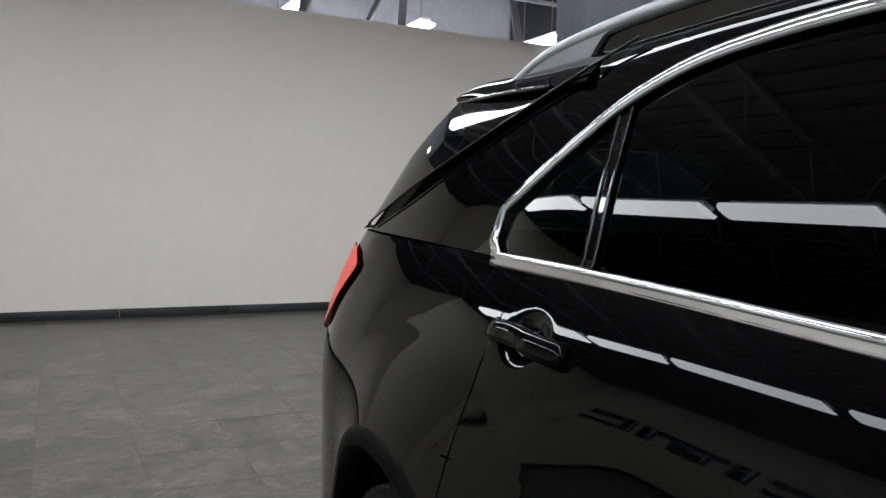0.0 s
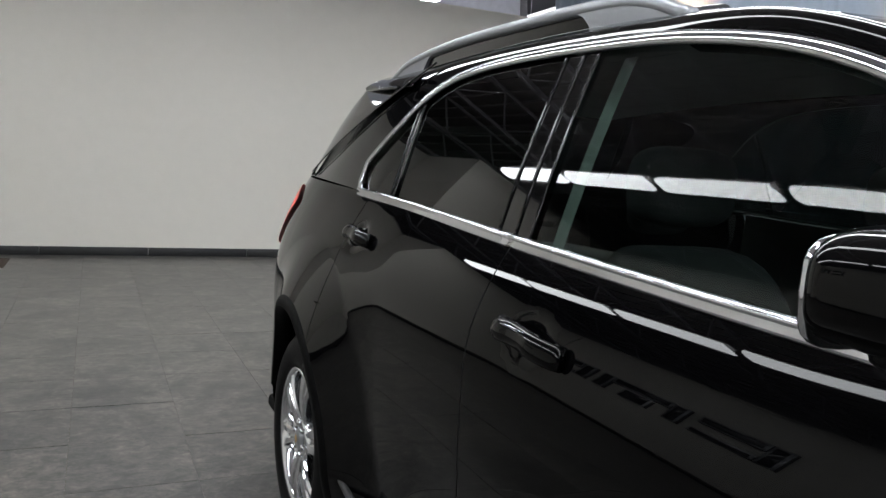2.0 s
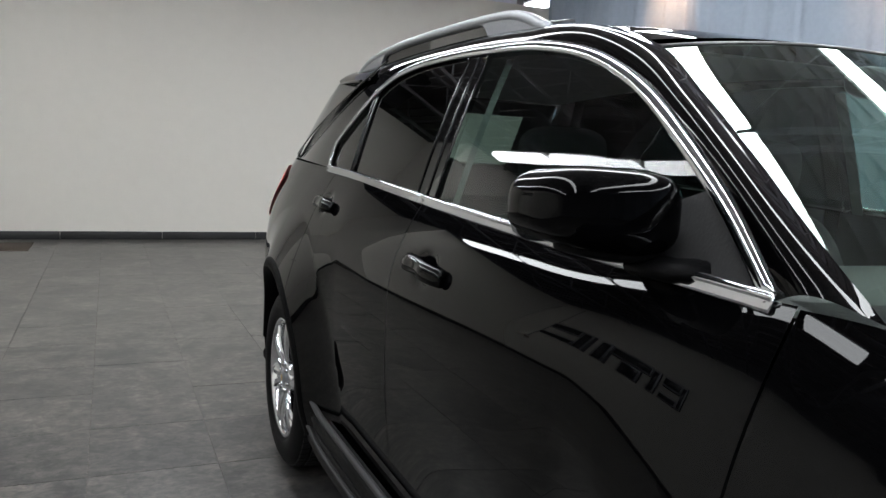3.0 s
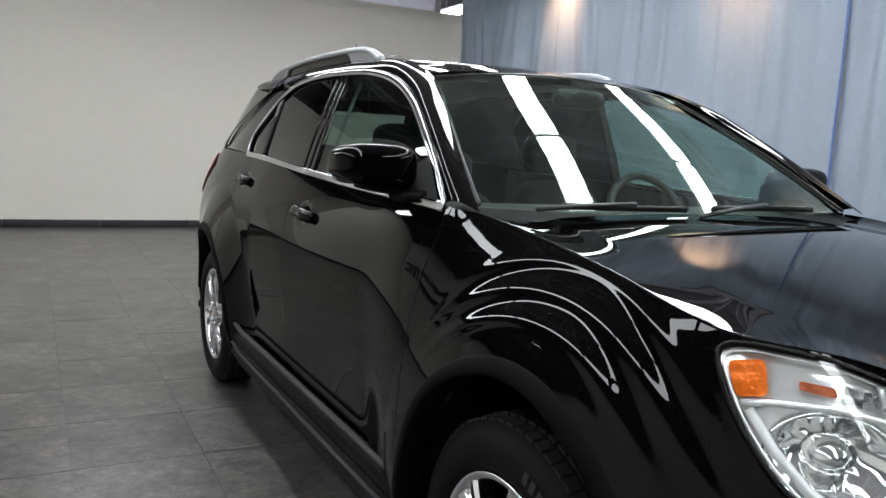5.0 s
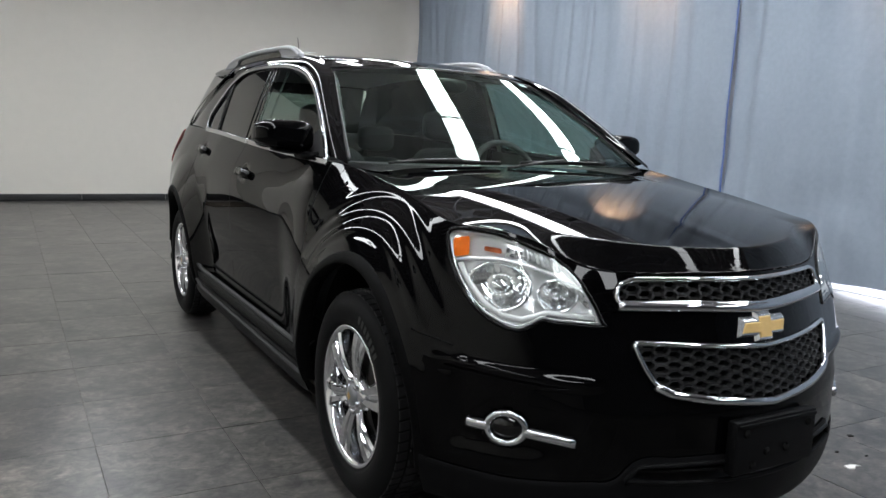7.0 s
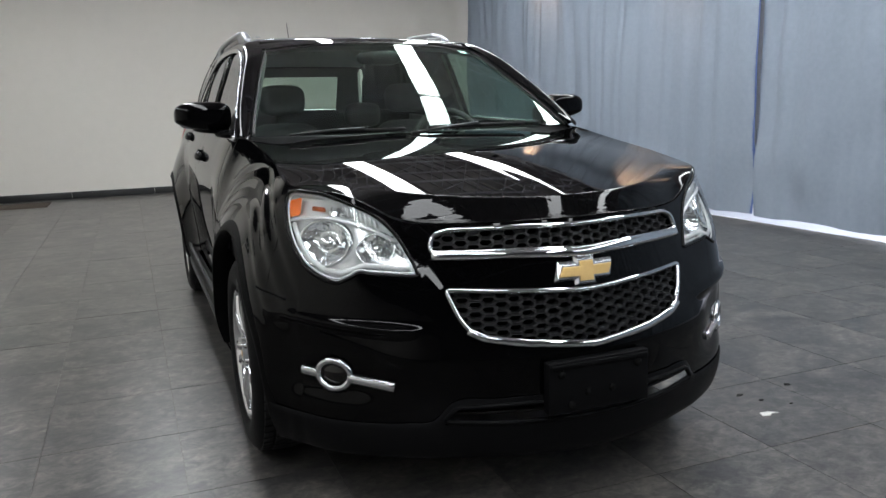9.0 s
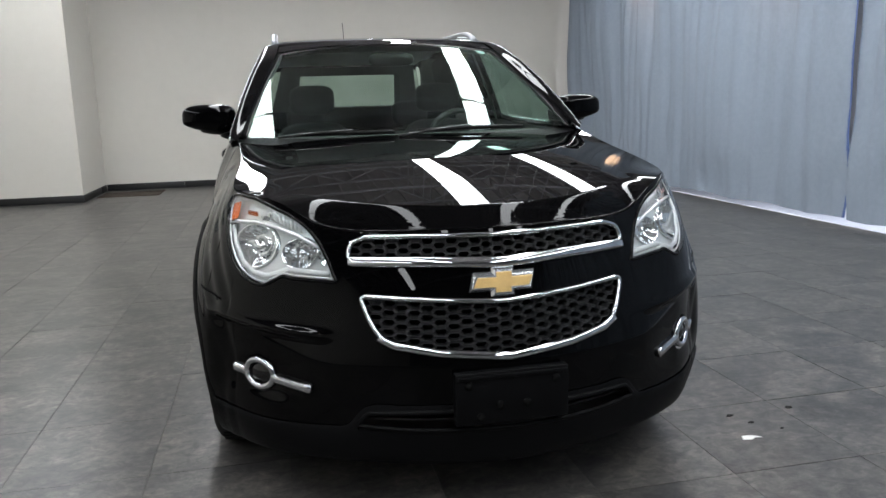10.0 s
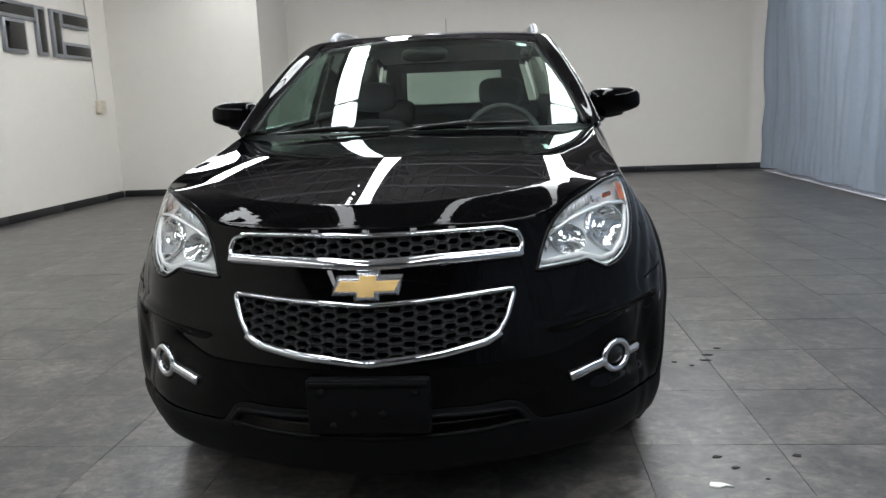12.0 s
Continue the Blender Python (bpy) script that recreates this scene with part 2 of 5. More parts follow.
def flipped(verts, faces):
    return [(-v[0], v[1], v[2]) for v in verts], [tuple(reversed(f)) for f in faces]


def sweep(points, ups, profile, closed=False, cap=True):
    """Sweeps a profile of (across, up) pairs along points, ups giving its up direction."""
    pts = [Vector(p) for p in points]
    n, k = len(pts), len(profile)
    verts, faces = [], []
    for i, p in enumerate(pts):
        a = pts[(i - 1) % n] if closed or i else p
        b = pts[(i + 1) % n] if closed or i < n - 1 else p
        t = (b - a).normalized()
        u = Vector(ups[i]) if not isinstance(ups, Vector) else ups
        side = t.cross(u).normalized()
        u = side.cross(t).normalized()
        verts += [p + side * c + u * d for c, d in profile]
    for i in range(n if closed else n - 1):
        for j in range(k):
            a, b = i * k + j, i * k + (j + 1) % k
            c, d = ((i + 1) % n) * k + (j + 1) % k, ((i + 1) % n) * k + j
            faces.append((a, b, c, d))
    if cap and not closed:
        faces.append(tuple(reversed(range(k))))
        faces.append(tuple((n - 1) * k + j for j in range(k)))
    return verts, faces


def round_profile(w, h, n=10):
    return [(w / 2 * math.cos(2 * math.pi * i / n), h / 2 * math.sin(2 * math.pi * i / n)) for i in range(n)]


def lathe(profile, steps, axis_x=True):
    """A body of revolution round the x axis; profile is (x, radius)."""
    verts, faces, k = [], [], len(profile)
    for i in range(steps):
        a = 2 * math.pi * i / steps
        verts += [(x, r * math.cos(a), r * math.sin(a)) for x, r in profile]
    for i in range(steps):
        for j in range(k - 1):
            faces.append((i * k + j, ((i + 1) % steps) * k + j, ((i + 1) % steps) * k + j + 1, i * k + j + 1))
    return verts, faces


def empty(name, place, label, category, group=""):
    ob = new(name)
    ob.location = place
    return tagged(ob, label, category, group)


def joined(parts):
    verts, faces = [], []
    for v, f in parts:
        base = len(verts)
        verts += list(v)
        faces += [tuple(i + base for i in face) for face in f]
    return verts, faces


# ---- the room ----
X_LEFT, X_NOOK, X_CURTAIN, Y_BACK, Y_NOOK, Y_FRONT, Z_WALL = -5.73, -3.32, 4.62, 10.68, 9.06, -11.0, 3.64
Z_DECK = 5.3


def wall(name, lo, hi, label):
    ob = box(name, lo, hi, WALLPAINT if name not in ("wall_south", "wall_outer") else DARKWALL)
    return tagged(ob, label, "wall", kind="structure")


wall("wall_north", (X_NOOK, Y_BACK, 0), (7.0, Y_BACK + 0.15, Z_WALL), "long off-white painted partition wall behind the car")
wall("wall_nook", (X_LEFT, Y_NOOK, 0), (X_NOOK, Y_NOOK + 0.15, Z_WALL), "off-white painted wall that stands forward beside the sign wall")
wall("wall_return", (X_NOOK - 0.15, Y_NOOK + 0.15, 0), (X_NOOK, Y_BACK + 0.15, Z_WALL), "short off-white painted return wall")
wall("wall_west", (X_LEFT - 0.15, Y_FRONT, 0), (X_LEFT, Y_NOOK + 0.15, Z_WALL), "off-white painted wall with dark sign letters")
# wall_south and wall_outer are unseen: added closures, dark for the reflections
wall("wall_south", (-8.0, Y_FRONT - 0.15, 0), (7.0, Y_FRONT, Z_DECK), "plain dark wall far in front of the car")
wall("wall_east", (6.9, Y_FRONT, 0), (7.05, 19, Z_DECK), "plain pale wall behind the curtain")
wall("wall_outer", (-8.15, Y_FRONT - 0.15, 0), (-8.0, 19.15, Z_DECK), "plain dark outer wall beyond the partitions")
wall("wall_far", (-8.0, 19, 0), (7.05, 19.15, Z_DECK), "pale far wall beyond the partition")

# dark rubber baseboards, pieces butted end to end with a small gap
for name, a, b, flat in (("baseboard_north", X_NOOK + 0.02, 6.8, "x"), ("baseboard_nook", X_LEFT + 0.02, X_NOOK + 0.012, "n"),
                         ("baseboard_west", Y_FRONT, Y_NOOK - 0.013, "y"), ("baseboard_return", Y_NOOK, Y_BACK - 0.013, "r")):
    bm = bmesh.new()
    p = a
    while p < b - 0.05:
        q = min(p + 1.22, b)
        if flat == "x":
            block(bm, (p, Y_BACK - 0.012, 0), (q - 0.003, Y_BACK - 0.001, 0.105), 0.003)
        elif flat == "n":
            block(bm, (p, Y_NOOK - 0.012, 0), (q - 0.003, Y_NOOK - 0.001, 0.105), 0.003)
        elif flat == "y":
            block(bm, (X_LEFT + 0.001, p, 0), (X_LEFT + 0.012, q - 0.003, 0.105), 0.003)
        else:
            block(bm, (X_NOOK + 0.001, p, 0), (X_NOOK + 0.012, q - 0.003, 0.105), 0.003)
        p = q
    tagged(from_bm(name, bm, BASEBOARD), "black rubber baseboard along the wall foot", "baseboard", kind="structure")

# slab under the tiles
slab = tagged(box("floor", (-8.15, -11.2, -0.2), (7, 19, -0.004), JOINT), "dark grey slate-look tiled showroom floor", "floor", kind="structure")

# roof deck with ribs, open-web joists and beams
bm = bmesh.new()
block(bm, (-8, -11.2, Z_DECK), (7.1, 19.2, Z_DECK + 0.15))
x = -8.0
while x < 7.0:
    block(bm, (x, -11.2, Z_DECK - 0.06), (x + 0.13, 19.2, Z_DECK + 0.01))
    x += 0.30
tagged(from_bm("ceiling", bm, DECK, smooth=False), "brown-grey ribbed metal roof deck", "ceiling", kind="structure")


def bar(bm, a, b, w):
    a, b = Vector(a), Vector(b)
    d = b - a
    m = Matrix.Translation((a + b) / 2) @ d.to_track_quat("Z", "Y").to_matrix().to_4x4()
    block(bm, (-w / 2, -w / 2, -d.length / 2), (w / 2, w / 2, d.length / 2), 0, turn=m)


def joist(y, z0=4.62, z1=5.245):
    ob = empty("roof_joist", (0, y, z0), "grey painted open-web steel roof joist under the deck", "joist", "roof joists")
    bm = bmesh.new()
    block(bm, (-8, -0.04, 0), (6.9, 0.04, 0.05))
    from_bm("bottom_chord", bm, STEEL, ob, smooth=False)
    bm = bmesh.new()
    block(bm, (-8, -0.04, z1 - z0 - 0.05), (6.9, 0.04, z1 - z0))
    from_bm("top_chord", bm, STEEL, ob, smooth=False)
    bm = bmesh.new()
    x, up = -8.0, True
    while x < 6.5:
        bar(bm, (x, 0, 0.04 if up else z1 - z0 - 0.04), (x + 0.55, 0, z1 - z0 - 0.04 if up else 0.04), 0.025)
        x, up = x + 0.55, not up
    from_bm("web", bm, STEEL, ob, smooth=False)
    return ob


first = joist(-9.4)
for k in range(1, 15):
    copy_thing(first, Matrix.Translation((0, -9.4 + 1.95 * k, 4.62)))

for k, (a, b) in enumerate((((1.15, 10.9, 3.3), (2.05, 12.9, 5.15)), ((2.55, 10.9, 3.3), (3.35, 12.6, 5.15)), ((4.45, 10.9, 3.3), (5.75, 13.4, 5.15)), ((2.0, 11.2, 3.3), (3.6, 14.0, 5.15)))):
    bm = bmesh.new()
    bar(bm, a, b, 0.11 if k < 3 else 0.07)
    tagged(from_bm("roof_brace", bm, STEEL, smooth=False), "pale painted steel brace rising behind the partition wall", "brace", "roof braces")
box_ob = box("white_insulation_panel", (-3, 13.75, 3.0), (6.8, 13.85, 5.2), INSUL)
tagged(box_ob, "white sheet insulation hung on the far side", "insulation", kind="structure")
tagged(box("air_duct", (-2.9, 12.6, 4.3), (-1.6, 13.4, Z_DECK), DUCT, bevel=0.03), "dark boxy air duct under the roof", "duct")
tagged(box("air_duct", (5.9, 12.4, 4.2), (6.8, 13.7, Z_DECK), DUCT, bevel=0.05), "dark boxy air handler under the roof", "duct")


# ---- ceiling fixtures: rows of long tube lights ----
def tube_light(place):
    ob = empty("ceiling_light", place, "long white strip ceiling light, switched on", "ceiling light", "rows of ceiling lights")
    box("housing", (-0.075, -0.60, 0.045), (0.075, 0.60, 0.11), LAMPHOUSE, ob, bevel=0.01)
    prof = [(-0.125, 0.028), (-0.116, -0.012), (-0.076, -0.034), (0, -0.040), (0.076, -0.034), (0.116, -0.012), (0.125, 0.028)]
    v, f = sweep([(0, -0.625, 0), (0, 0.625, 0)], Vector((0, 0, 1)), prof)
    make("diffuser", v, f, TUBE, ob, "glowing white diffuser", smooth=False)
    for y in (-0.4, 0.4):
        bm = bmesh.new()
        bar(bm, (0, y, 0.1), (0, y, Z_DECK + 0.01 - place[2]), 0.012)
        from_bm("hanger", bm, STEEL, ob, smooth=False)
    return ob


LIGHT_Z, LIGHT_ROWS = 3.58, (-3.58, -1.04, 1.19, 2.85)
lamp = None
for x in LIGHT_ROWS:
    for k in range(11):
        place = (x, 5.1 + (1.45 if x < -2 else 1.31) * (k - 8), LIGHT_Z)
        if lamp is None:
            lamp = tube_light(place)
        else:
            copy_thing(lamp, Matrix.Translation(place))


# added fixtures, hidden behind the partition, to brighten the insulation panel
for place in ((-0.9, 12.2, 3.95), (1.4, 12.35, 3.95), (3.3, 12.3, 3.95), (5.4, 12.0, 3.95)):
    copy_thing(lamp, Matrix.Translation(place))


# ---- curtain with its track, daylight behind, warm spots above ----
def curtain():
    ob = empty("curtain", (X_CURTAIN, 2, 0), "long grey-blue draped curtain hanging just above the floor", "curtain")

    def sheet(y0, y1, name, seed, mat=CURTAIN):
        n = int((y1 - y0) / 0.018)
        ys = np.linspace(y0, y1, n)
        zs = np.linspace(0.07, 4.3, 34)

        def fold(y, z):
            q = 0.55 + 0.45 * smooth01(0.0, 2.6, z)
            w = 0.010 * math.sin(y * 13.1 + 1.7 * math.sin(y * 1.3 + seed) + 0.3 * math.sin(z * 1.1 + y))
            w += 0.003 * math.sin(y * 29.0 + 2.2 * math.sin(y * 2.1 + seed * 2) + 0.2 * z)
            w += 0.045 * math.sin(y * 4.1 + 1.2 * math.sin(y * 0.9 + seed) + 0.35 * z) + 0.10 * noise.noise((y * 1.1, z * 0.6, seed)) + 0.07 * noise.noise((y * 3.4, z * 0.35, seed + 9)) + 0.03 * noise.noise((y * 7.5, z * 0.3, seed + 3))
            low = 0.05 * noise.noise((y * 2.6, z * 2.2, seed + 5)) * (1 - smooth01(0.4, 2.2, z))
            return (w * q + low, y - 2, z + 0.012 * math.sin(y * 5.0 + seed) * (1 - smooth01(0, 0.5, z)))
        v, f = grid(fold, ys, zs)
        return make(name, v, f, mat, ob)
    sheet(-10.9, 3.28, "drape", 1.3)
    sheet(3.30, 10.37, "drape", 4.1)
    seam = sheet(3.272, 3.308, "seam", 4.1, CURTAINBLUE)
    seam["label"] = "deep blue strip where the drapes meet"
    box("track", (-0.03, -9, 4.28), (0.03, 8.5, 4.34), STEEL, ob)
    for k in range(9):
        bm = bmesh.new()
        bar(bm, (0, -8.8 + 2.1 * k, 4.33), (0, -8.8 + 2.1 * k, Z_DECK + 0.01), 0.014)
        from_bm("hanger", bm, STEEL, ob, smooth=False)
    return ob


curtain()
tagged(box("window_ledge", (X_CURTAIN + 0.03, -6.9, 0.0005), (X_CURTAIN + 0.95, 10.4, 0.006), BRIGHT), "white painted floor strip behind the curtain", "ledge", kind="structure")
day = bpy.data.lights.new("daylight", "AREA")
day.shape, day.size, day.size_y, day.energy, day.color = "RECTANGLE", 2.6, 17.0, DAY_POWER, (0.82, 0.86, 1.0)
o = new("daylight", day)
o.matrix_world = look((6.82, 2.0, 1.7), (X_CURTAIN, 2.0, 1.7))

for y in (7.4, 4.45, 1.5):
    ob = empty("spot_lamp", (X_CURTAIN - 0.62, y, 4.03), "small warm spot lamp aimed at the curtain", "spot lamp", "curtain spots")
    v, f = lathe([(-0.08, 0.0), (-0.08, 0.05), (0.06, 0.06), (0.06, 0.054)], 20)
    can = make("can", v, f, BLACK, ob)
    can.rotation_euler = (0, radians(40), 0)
    bm = bmesh.new()
    bar(bm, (0, 0, 0.05), (0, 0, Z_DECK + 0.01 - 4.03), 0.015)
    from_bm("stem", bm, STEEL, ob, smooth=False)
    sp = bpy.data.lights.new("spot_bulb", "SPOT")
    sp.energy, sp.color, sp.spot_size, sp.spot_blend, sp.shadow_soft_size = SPOT_POWER, (1.0, 0.58, 0.32), radians(78), 0.9, 0.04
    so = new("spot_bulb", sp)
    so.matrix_world = look((X_CURTAIN - 0.58, y, 3.96), (X_CURTAIN + 0.05, y, 3.45))


# ---- sign shapes, wall box ----
def sign_piece(y0, y1, bars, label):
    """A raised sign shape of plain bars: silver-edged, black-faced."""
    ob = empty("wall_sign", (X_LEFT, (y0 + y1) / 2, 2.1), label, "sign", "wall sign pieces")
    c = (y0 + y1) / 2
    for a, b, z0, z1 in bars:
        box("silver_edge", (0.001, a - c, z0), (0.055, b - c, z1), SATIN, ob, bevel=0.012)
        box("black_face", (0.05, a - c + 0.045, z0 + 0.045), (0.062, b - c - 0.045, z1 - 0.045), GLOSSBLACK, ob, bevel=0.004)
    return ob


sign_piece(7.50, 8.46, ((7.50, 7.72, 0.0, 0.64), (7.725, 8.46, 0.42, 0.64), (7.725, 8.46, 0.0, 0.22)), "black-faced silver-edged angular sign shape on the wall")
sign_piece(5.95, 7.36, ((5.95, 6.17, 0.0, 0.64), (6.42, 6.89, 0.0, 0.42), (7.14, 7.36, 0.0, 0.64), (6.175, 7.135, 0.425, 0.64)), "black-faced silver-edged wide sign shape on the wall")
sign_piece(4.80, 5.80, ((4.80, 5.02, 0.0, 0.64), (5.025, 5.80, 0.42, 0.64), (5.025, 5.80, 0.0, 0.22)), "black-faced silver-edged angular sign shape on the wall")
cable = empty("wall_box", (X_LEFT, 8.57, 1.35), "small cream wall box with a cable running up", "wall box")
box("case", (0.0, -0.085, -0.02), (0.085, 0.085, 0.17), CREAM, cable, bevel=0.01)
box("knob", (0.07, -0.02, 0.05), (0.095, 0.03, 0.09), CREAM, cable, bevel=0.006)
bm = bmesh.new()
bar(bm, (0.008, -0.03, 0.15), (0.008, -0.12, 2.2), 0.012)
from_bm("cable", bm, LAMPGREY, cable)
tagged(box("floor_mat", (-3.25, 9.55, -0.002), (-2.35, 10.3, 0.008), plain("brown_mat", (0.05, 0.035, 0.025), rough=0.9, bump=0.5, scale=200), bevel=0.003), "thin dark brown mat on the floor by the wall", "mat")


# ---- the car: surfaces ----
# Car axes: the front axle stands at y = 0, the nose points to -y, x to the car's left.
WHEELBASE, TYRE_R = 2.857, 0.358
PLAN = through_points([(-0.42, -0.865), (-0.2, -0.945), (0, -0.972), (0.2, -0.945), (0.42, -0.865), (0.585, -0.778), (0.71, -0.687), (0.806, -0.570), (0.865, -0.44),
                       (0.891, -0.28), (0.898, -0.05), (0.90, 0.30), (0.902, 0.9), (0.90, 1.6), (0.896, 2.3), (0.898, 2.86), (0.885, 3.2), (0.85, 3.45), (0.78, 3.63), (0.62, 3.73), (0.35, 3.785), (0.0, 3.80), (-0.35, 3.785)])
_t = np.linspace(0, 1, 6001)
_p = np.array([PLAN(t) for t in _t])
_i0 = int(np.argmin(abs(_p[:, 0]) + (_p[:, 1] > 0) * 9))
_i1 = int(np.argmin(abs(_p[:, 0]) + (_p[:, 1] < 0) * 9))
_p = _p[_i0:_i1 + 1]
_s = np.r_[0, np.cumsum(np.linalg.norm(np.diff(_p, axis=0), axis=1))]
S_END = float(_s[-1])
_n = np.gradient(_p, _s, axis=0)
_n = np.c_[_n[:, 1], -_n[:, 0]]
_n /= np.linalg.norm(_n, axis=1)[:, None]


def s_of_y(y):
    """Length along the plan line at which the flank has that y."""
    i0 = int(np.searchsorted(_s, 0.75))
    i1 = int(np.searchsorted(_s, S_END - 0.6))
    return float(np.interp(y, _p[i0:i1, 1], _s[i0:i1]))


def s_of_x(x):
    """Length along the plan line at which the front has that x."""
    i1 = int(np.searchsorted(_s, 0.95))
    return float(np.interp(x, _p[:i1, 0], _s[:i1]))


SY = s_of_y
TOP = hermite([0, s_of_x(0.2), s_of_x(0.42), s_of_x(0.55), s_of_x(0.68), SY(-0.42), SY(-0.15), SY(0.15), SY(0.36), SY(0.49), SY(1.1), SY(1.7), SY(2.4), SY(2.68), SY(3.1), SY(3.45), S_END - 0.7, S_END],
              [0.893, 0.893, 0.890, 0.905, 0.972, 1.000, 1.045, 1.090, 1.120, 1.125, 1.143, 1.168, 1.203, 1.213, 1.225, 1.234, 1.24, 1.245])
EDGE = hermite([0, s_of_x(0.42), s_of_x(0.6), SY(-0.42), SY(-0.1), SY(0.2), SY(0.36), SY(0.49), SY(1.0), SY(1.7), SY(2.4), SY(2.9), SY(3.45), S_END - 0.5, S_END],
               [0.115, 0.112, 0.115, 0.130, 0.165, 0.160, 0.148, 0.118, 0.122, 0.135, 0.148, 0.155, 0.14, 0.10, 0.09])
FRONTNESS = hermite([0, 0.5, SY(-0.5), SY(-0.1), S_END - 0.8, S_END - 0.4, S_END], [1, 1, 0.6, 0, 0, 0.7, 0.8])
ARCH_A, ARCH_B, ARCH_Z = 0.405, 0.452, 0.362
Z_BASE = 0.22


def arch_a(y, yc):
    """Half width of a wheel opening: it reaches further forward than back."""
    return (0.475 if yc < 1 else 0.455) if y < yc else ARCH_A
HANDLES = ((1.445, 1.018), (2.465, 1.094))


def inset(s, y, z):
    """How far the skin lies inside the plan line, at a height."""
    f = min(max(FRONTNESS(s), 0.0), 1.0)
    top = TOP(s)
    v = (z - 0.2) / (top - 0.2)
    v0, power = 0.51 - 0.06 * f, 2.3 - 1.05 * f
    if y > -0.7:
        power = min(power, 2.3 - 0.49 * smooth01(-0.62, -0.42, y) * (1 - smooth01(0.3, 0.6, y)))
    # doors: nearly upright below a tight shoulder, set in between the flares
    wd = smooth01(0.45, 0.85, y) * (1 - smooth01(2.15, 2.6, y))
    v0, power = v0 + (0.715 - v0) * wd, power + (2.0 - power) * wd
    d = EDGE(s) * (1 - 0.28 * wd) * (max(v - v0, 0.0) / (1 - v0)) ** power + 0.033 * wd + 0.07 * wd * max(0.78 - z, 0.0) ** 1.3
    # pocket round the fog lamp, under a sharp brow with a rounded lip
    if 0.44 < s < 1.06:
        brow = 0.590 + 0.036 * smooth01(0.5, 0.98, s)
        along = smooth01(0.50, 0.72, s) * (1 - smooth01(0.93, 1.02, s))
        d += 0.017 * along * smooth01(0.345, 0.44, z) * (1 - smooth01(brow - 0.022, brow, z))
        d -= 0.0085 * smooth01(0.44, 0.66, s) * (1 - smooth01(0.96, 1.05, s)) * math.exp(-((z - brow - 0.008) / 0.015) ** 2)
    low = max(0.45 - z, 0.0) / 0.25
    d += (0.075 - 0.05 * f) * low ** 2
    if y > -0.6:
        # flares: a cone round each wheel opening that ends in a soft fold
        for yc in (0.0, WHEELBASE):
            wide = 0.48 if yc > 1 and y < yc else arch_a(y, yc)
            fold = 1.427 if yc < 1 else 1.53
            r = math.hypot((y - yc) / wide, (z - ARCH_Z) / ARCH_B)
            if yc < 1:
                # faint hollows along the flare
                rr = r + 0.039 * smooth01(0.05, 0.45, -y)
                ripple = smooth01(1.14, 1.24, rr) * (1 - smooth01(1.48, 1.60, rr)) * (1 - smooth01(0.15, 0.40, y))
                d += 0.0018 * ripple * math.sin(2 * math.pi * (rr - 1.2855) / 0.1451)
            q = min((fold - r) / (fold - 1), 1.0)
            q = (q + math.sqrt(q * q + 0.0006)) / 2
            if yc > 1:
                q *= 1 - 0.85 * smooth01(0.05, 0.42, y - yc)
            d -= (0.026 if yc < 1 else 0.044) * q * (0.75 + 0.25 * q) * (smooth01(-0.62, -0.46, y) if yc < 1 else 1 - f)
        d += 0.010 * smooth01(2.95, 3.35, y) * (1 - smooth01(0.65, 1.0, z))
        for yh, zh in HANDLES:
            d += 0.010 * math.exp(-(((y - yh - 0.012) / 0.046) ** 2 + ((z - zh) / 0.032) ** 2) ** 1.5)
        door = smooth01(0.55, 0.85, y) * (1 - smooth01(2.0, 2.4, y))
        d += door * 0.008 * math.exp(-((z - 0.50) / 0.11) ** 2)
        # soft crease running back at the handles' height
        d -= 0.0015 * math.exp(-((z - (0.945 + 0.03 * y)) / 0.035) ** 2) * smooth01(0.3, 0.7, y) * (1 - smooth01(2.6, 3.0, y))
    return d


def skin(s, z, out=0.0):
    """The point of the lower body at length s (negative: the other side) and height z."""
    a = abs(s)
    x, y = np.interp(a, _s, _p[:, 0]), np.interp(a, _s, _p[:, 1])
    nx, ny = np.interp(a, _s, _n[:, 0]), np.interp(a, _s, _n[:, 1])
    d = inset(a, y, z) - out
    x, y = x - nx * d, y - ny * d
    return (x if s >= 0 else -x, y, z)


def skin_normal(s, z):
    e = 0.004
    du = Vector(skin(s + e, z)) - Vector(skin(s - e, z))
    dv = Vector(skin(s, z + e)) - Vector(skin(s, z - e))
    return du.cross(dv).normalized()


def y_on_plan(s):
    return float(np.interp(abs(s), _s, _p[:, 1]))


def bottom(s):
    y = y_on_plan(s)
    z = Z_BASE
    if abs(s) > 0.6:
        for yc in (0.0, WHEELBASE):
            q = (y - yc) / arch_a(y, yc)
            if abs(q) < 1:
                z = max(z, ARCH_Z + ARCH_B * math.sqrt(1 - q * q))
    return z


def columns(s0, s1, step):
    """Stations between s0 and s1, with the arch edges followed closely."""
    out = list(np.linspace(s0, s1, max(int((s1 - s0) / step), 2)))
    for yc in (0.0, WHEELBASE):
        for k in range(61):
            c = math.cos(math.pi * k / 60)
            out.append(SY(yc + arch_a(yc + c, yc) * c * 0.9999))
        out += [SY(yc - arch_a(yc - 1, yc) - 0.0006), SY(yc + ARCH_A + 0.0006)]
    return sorted({round(s, 5) for s in out if s0 <= s <= s1})


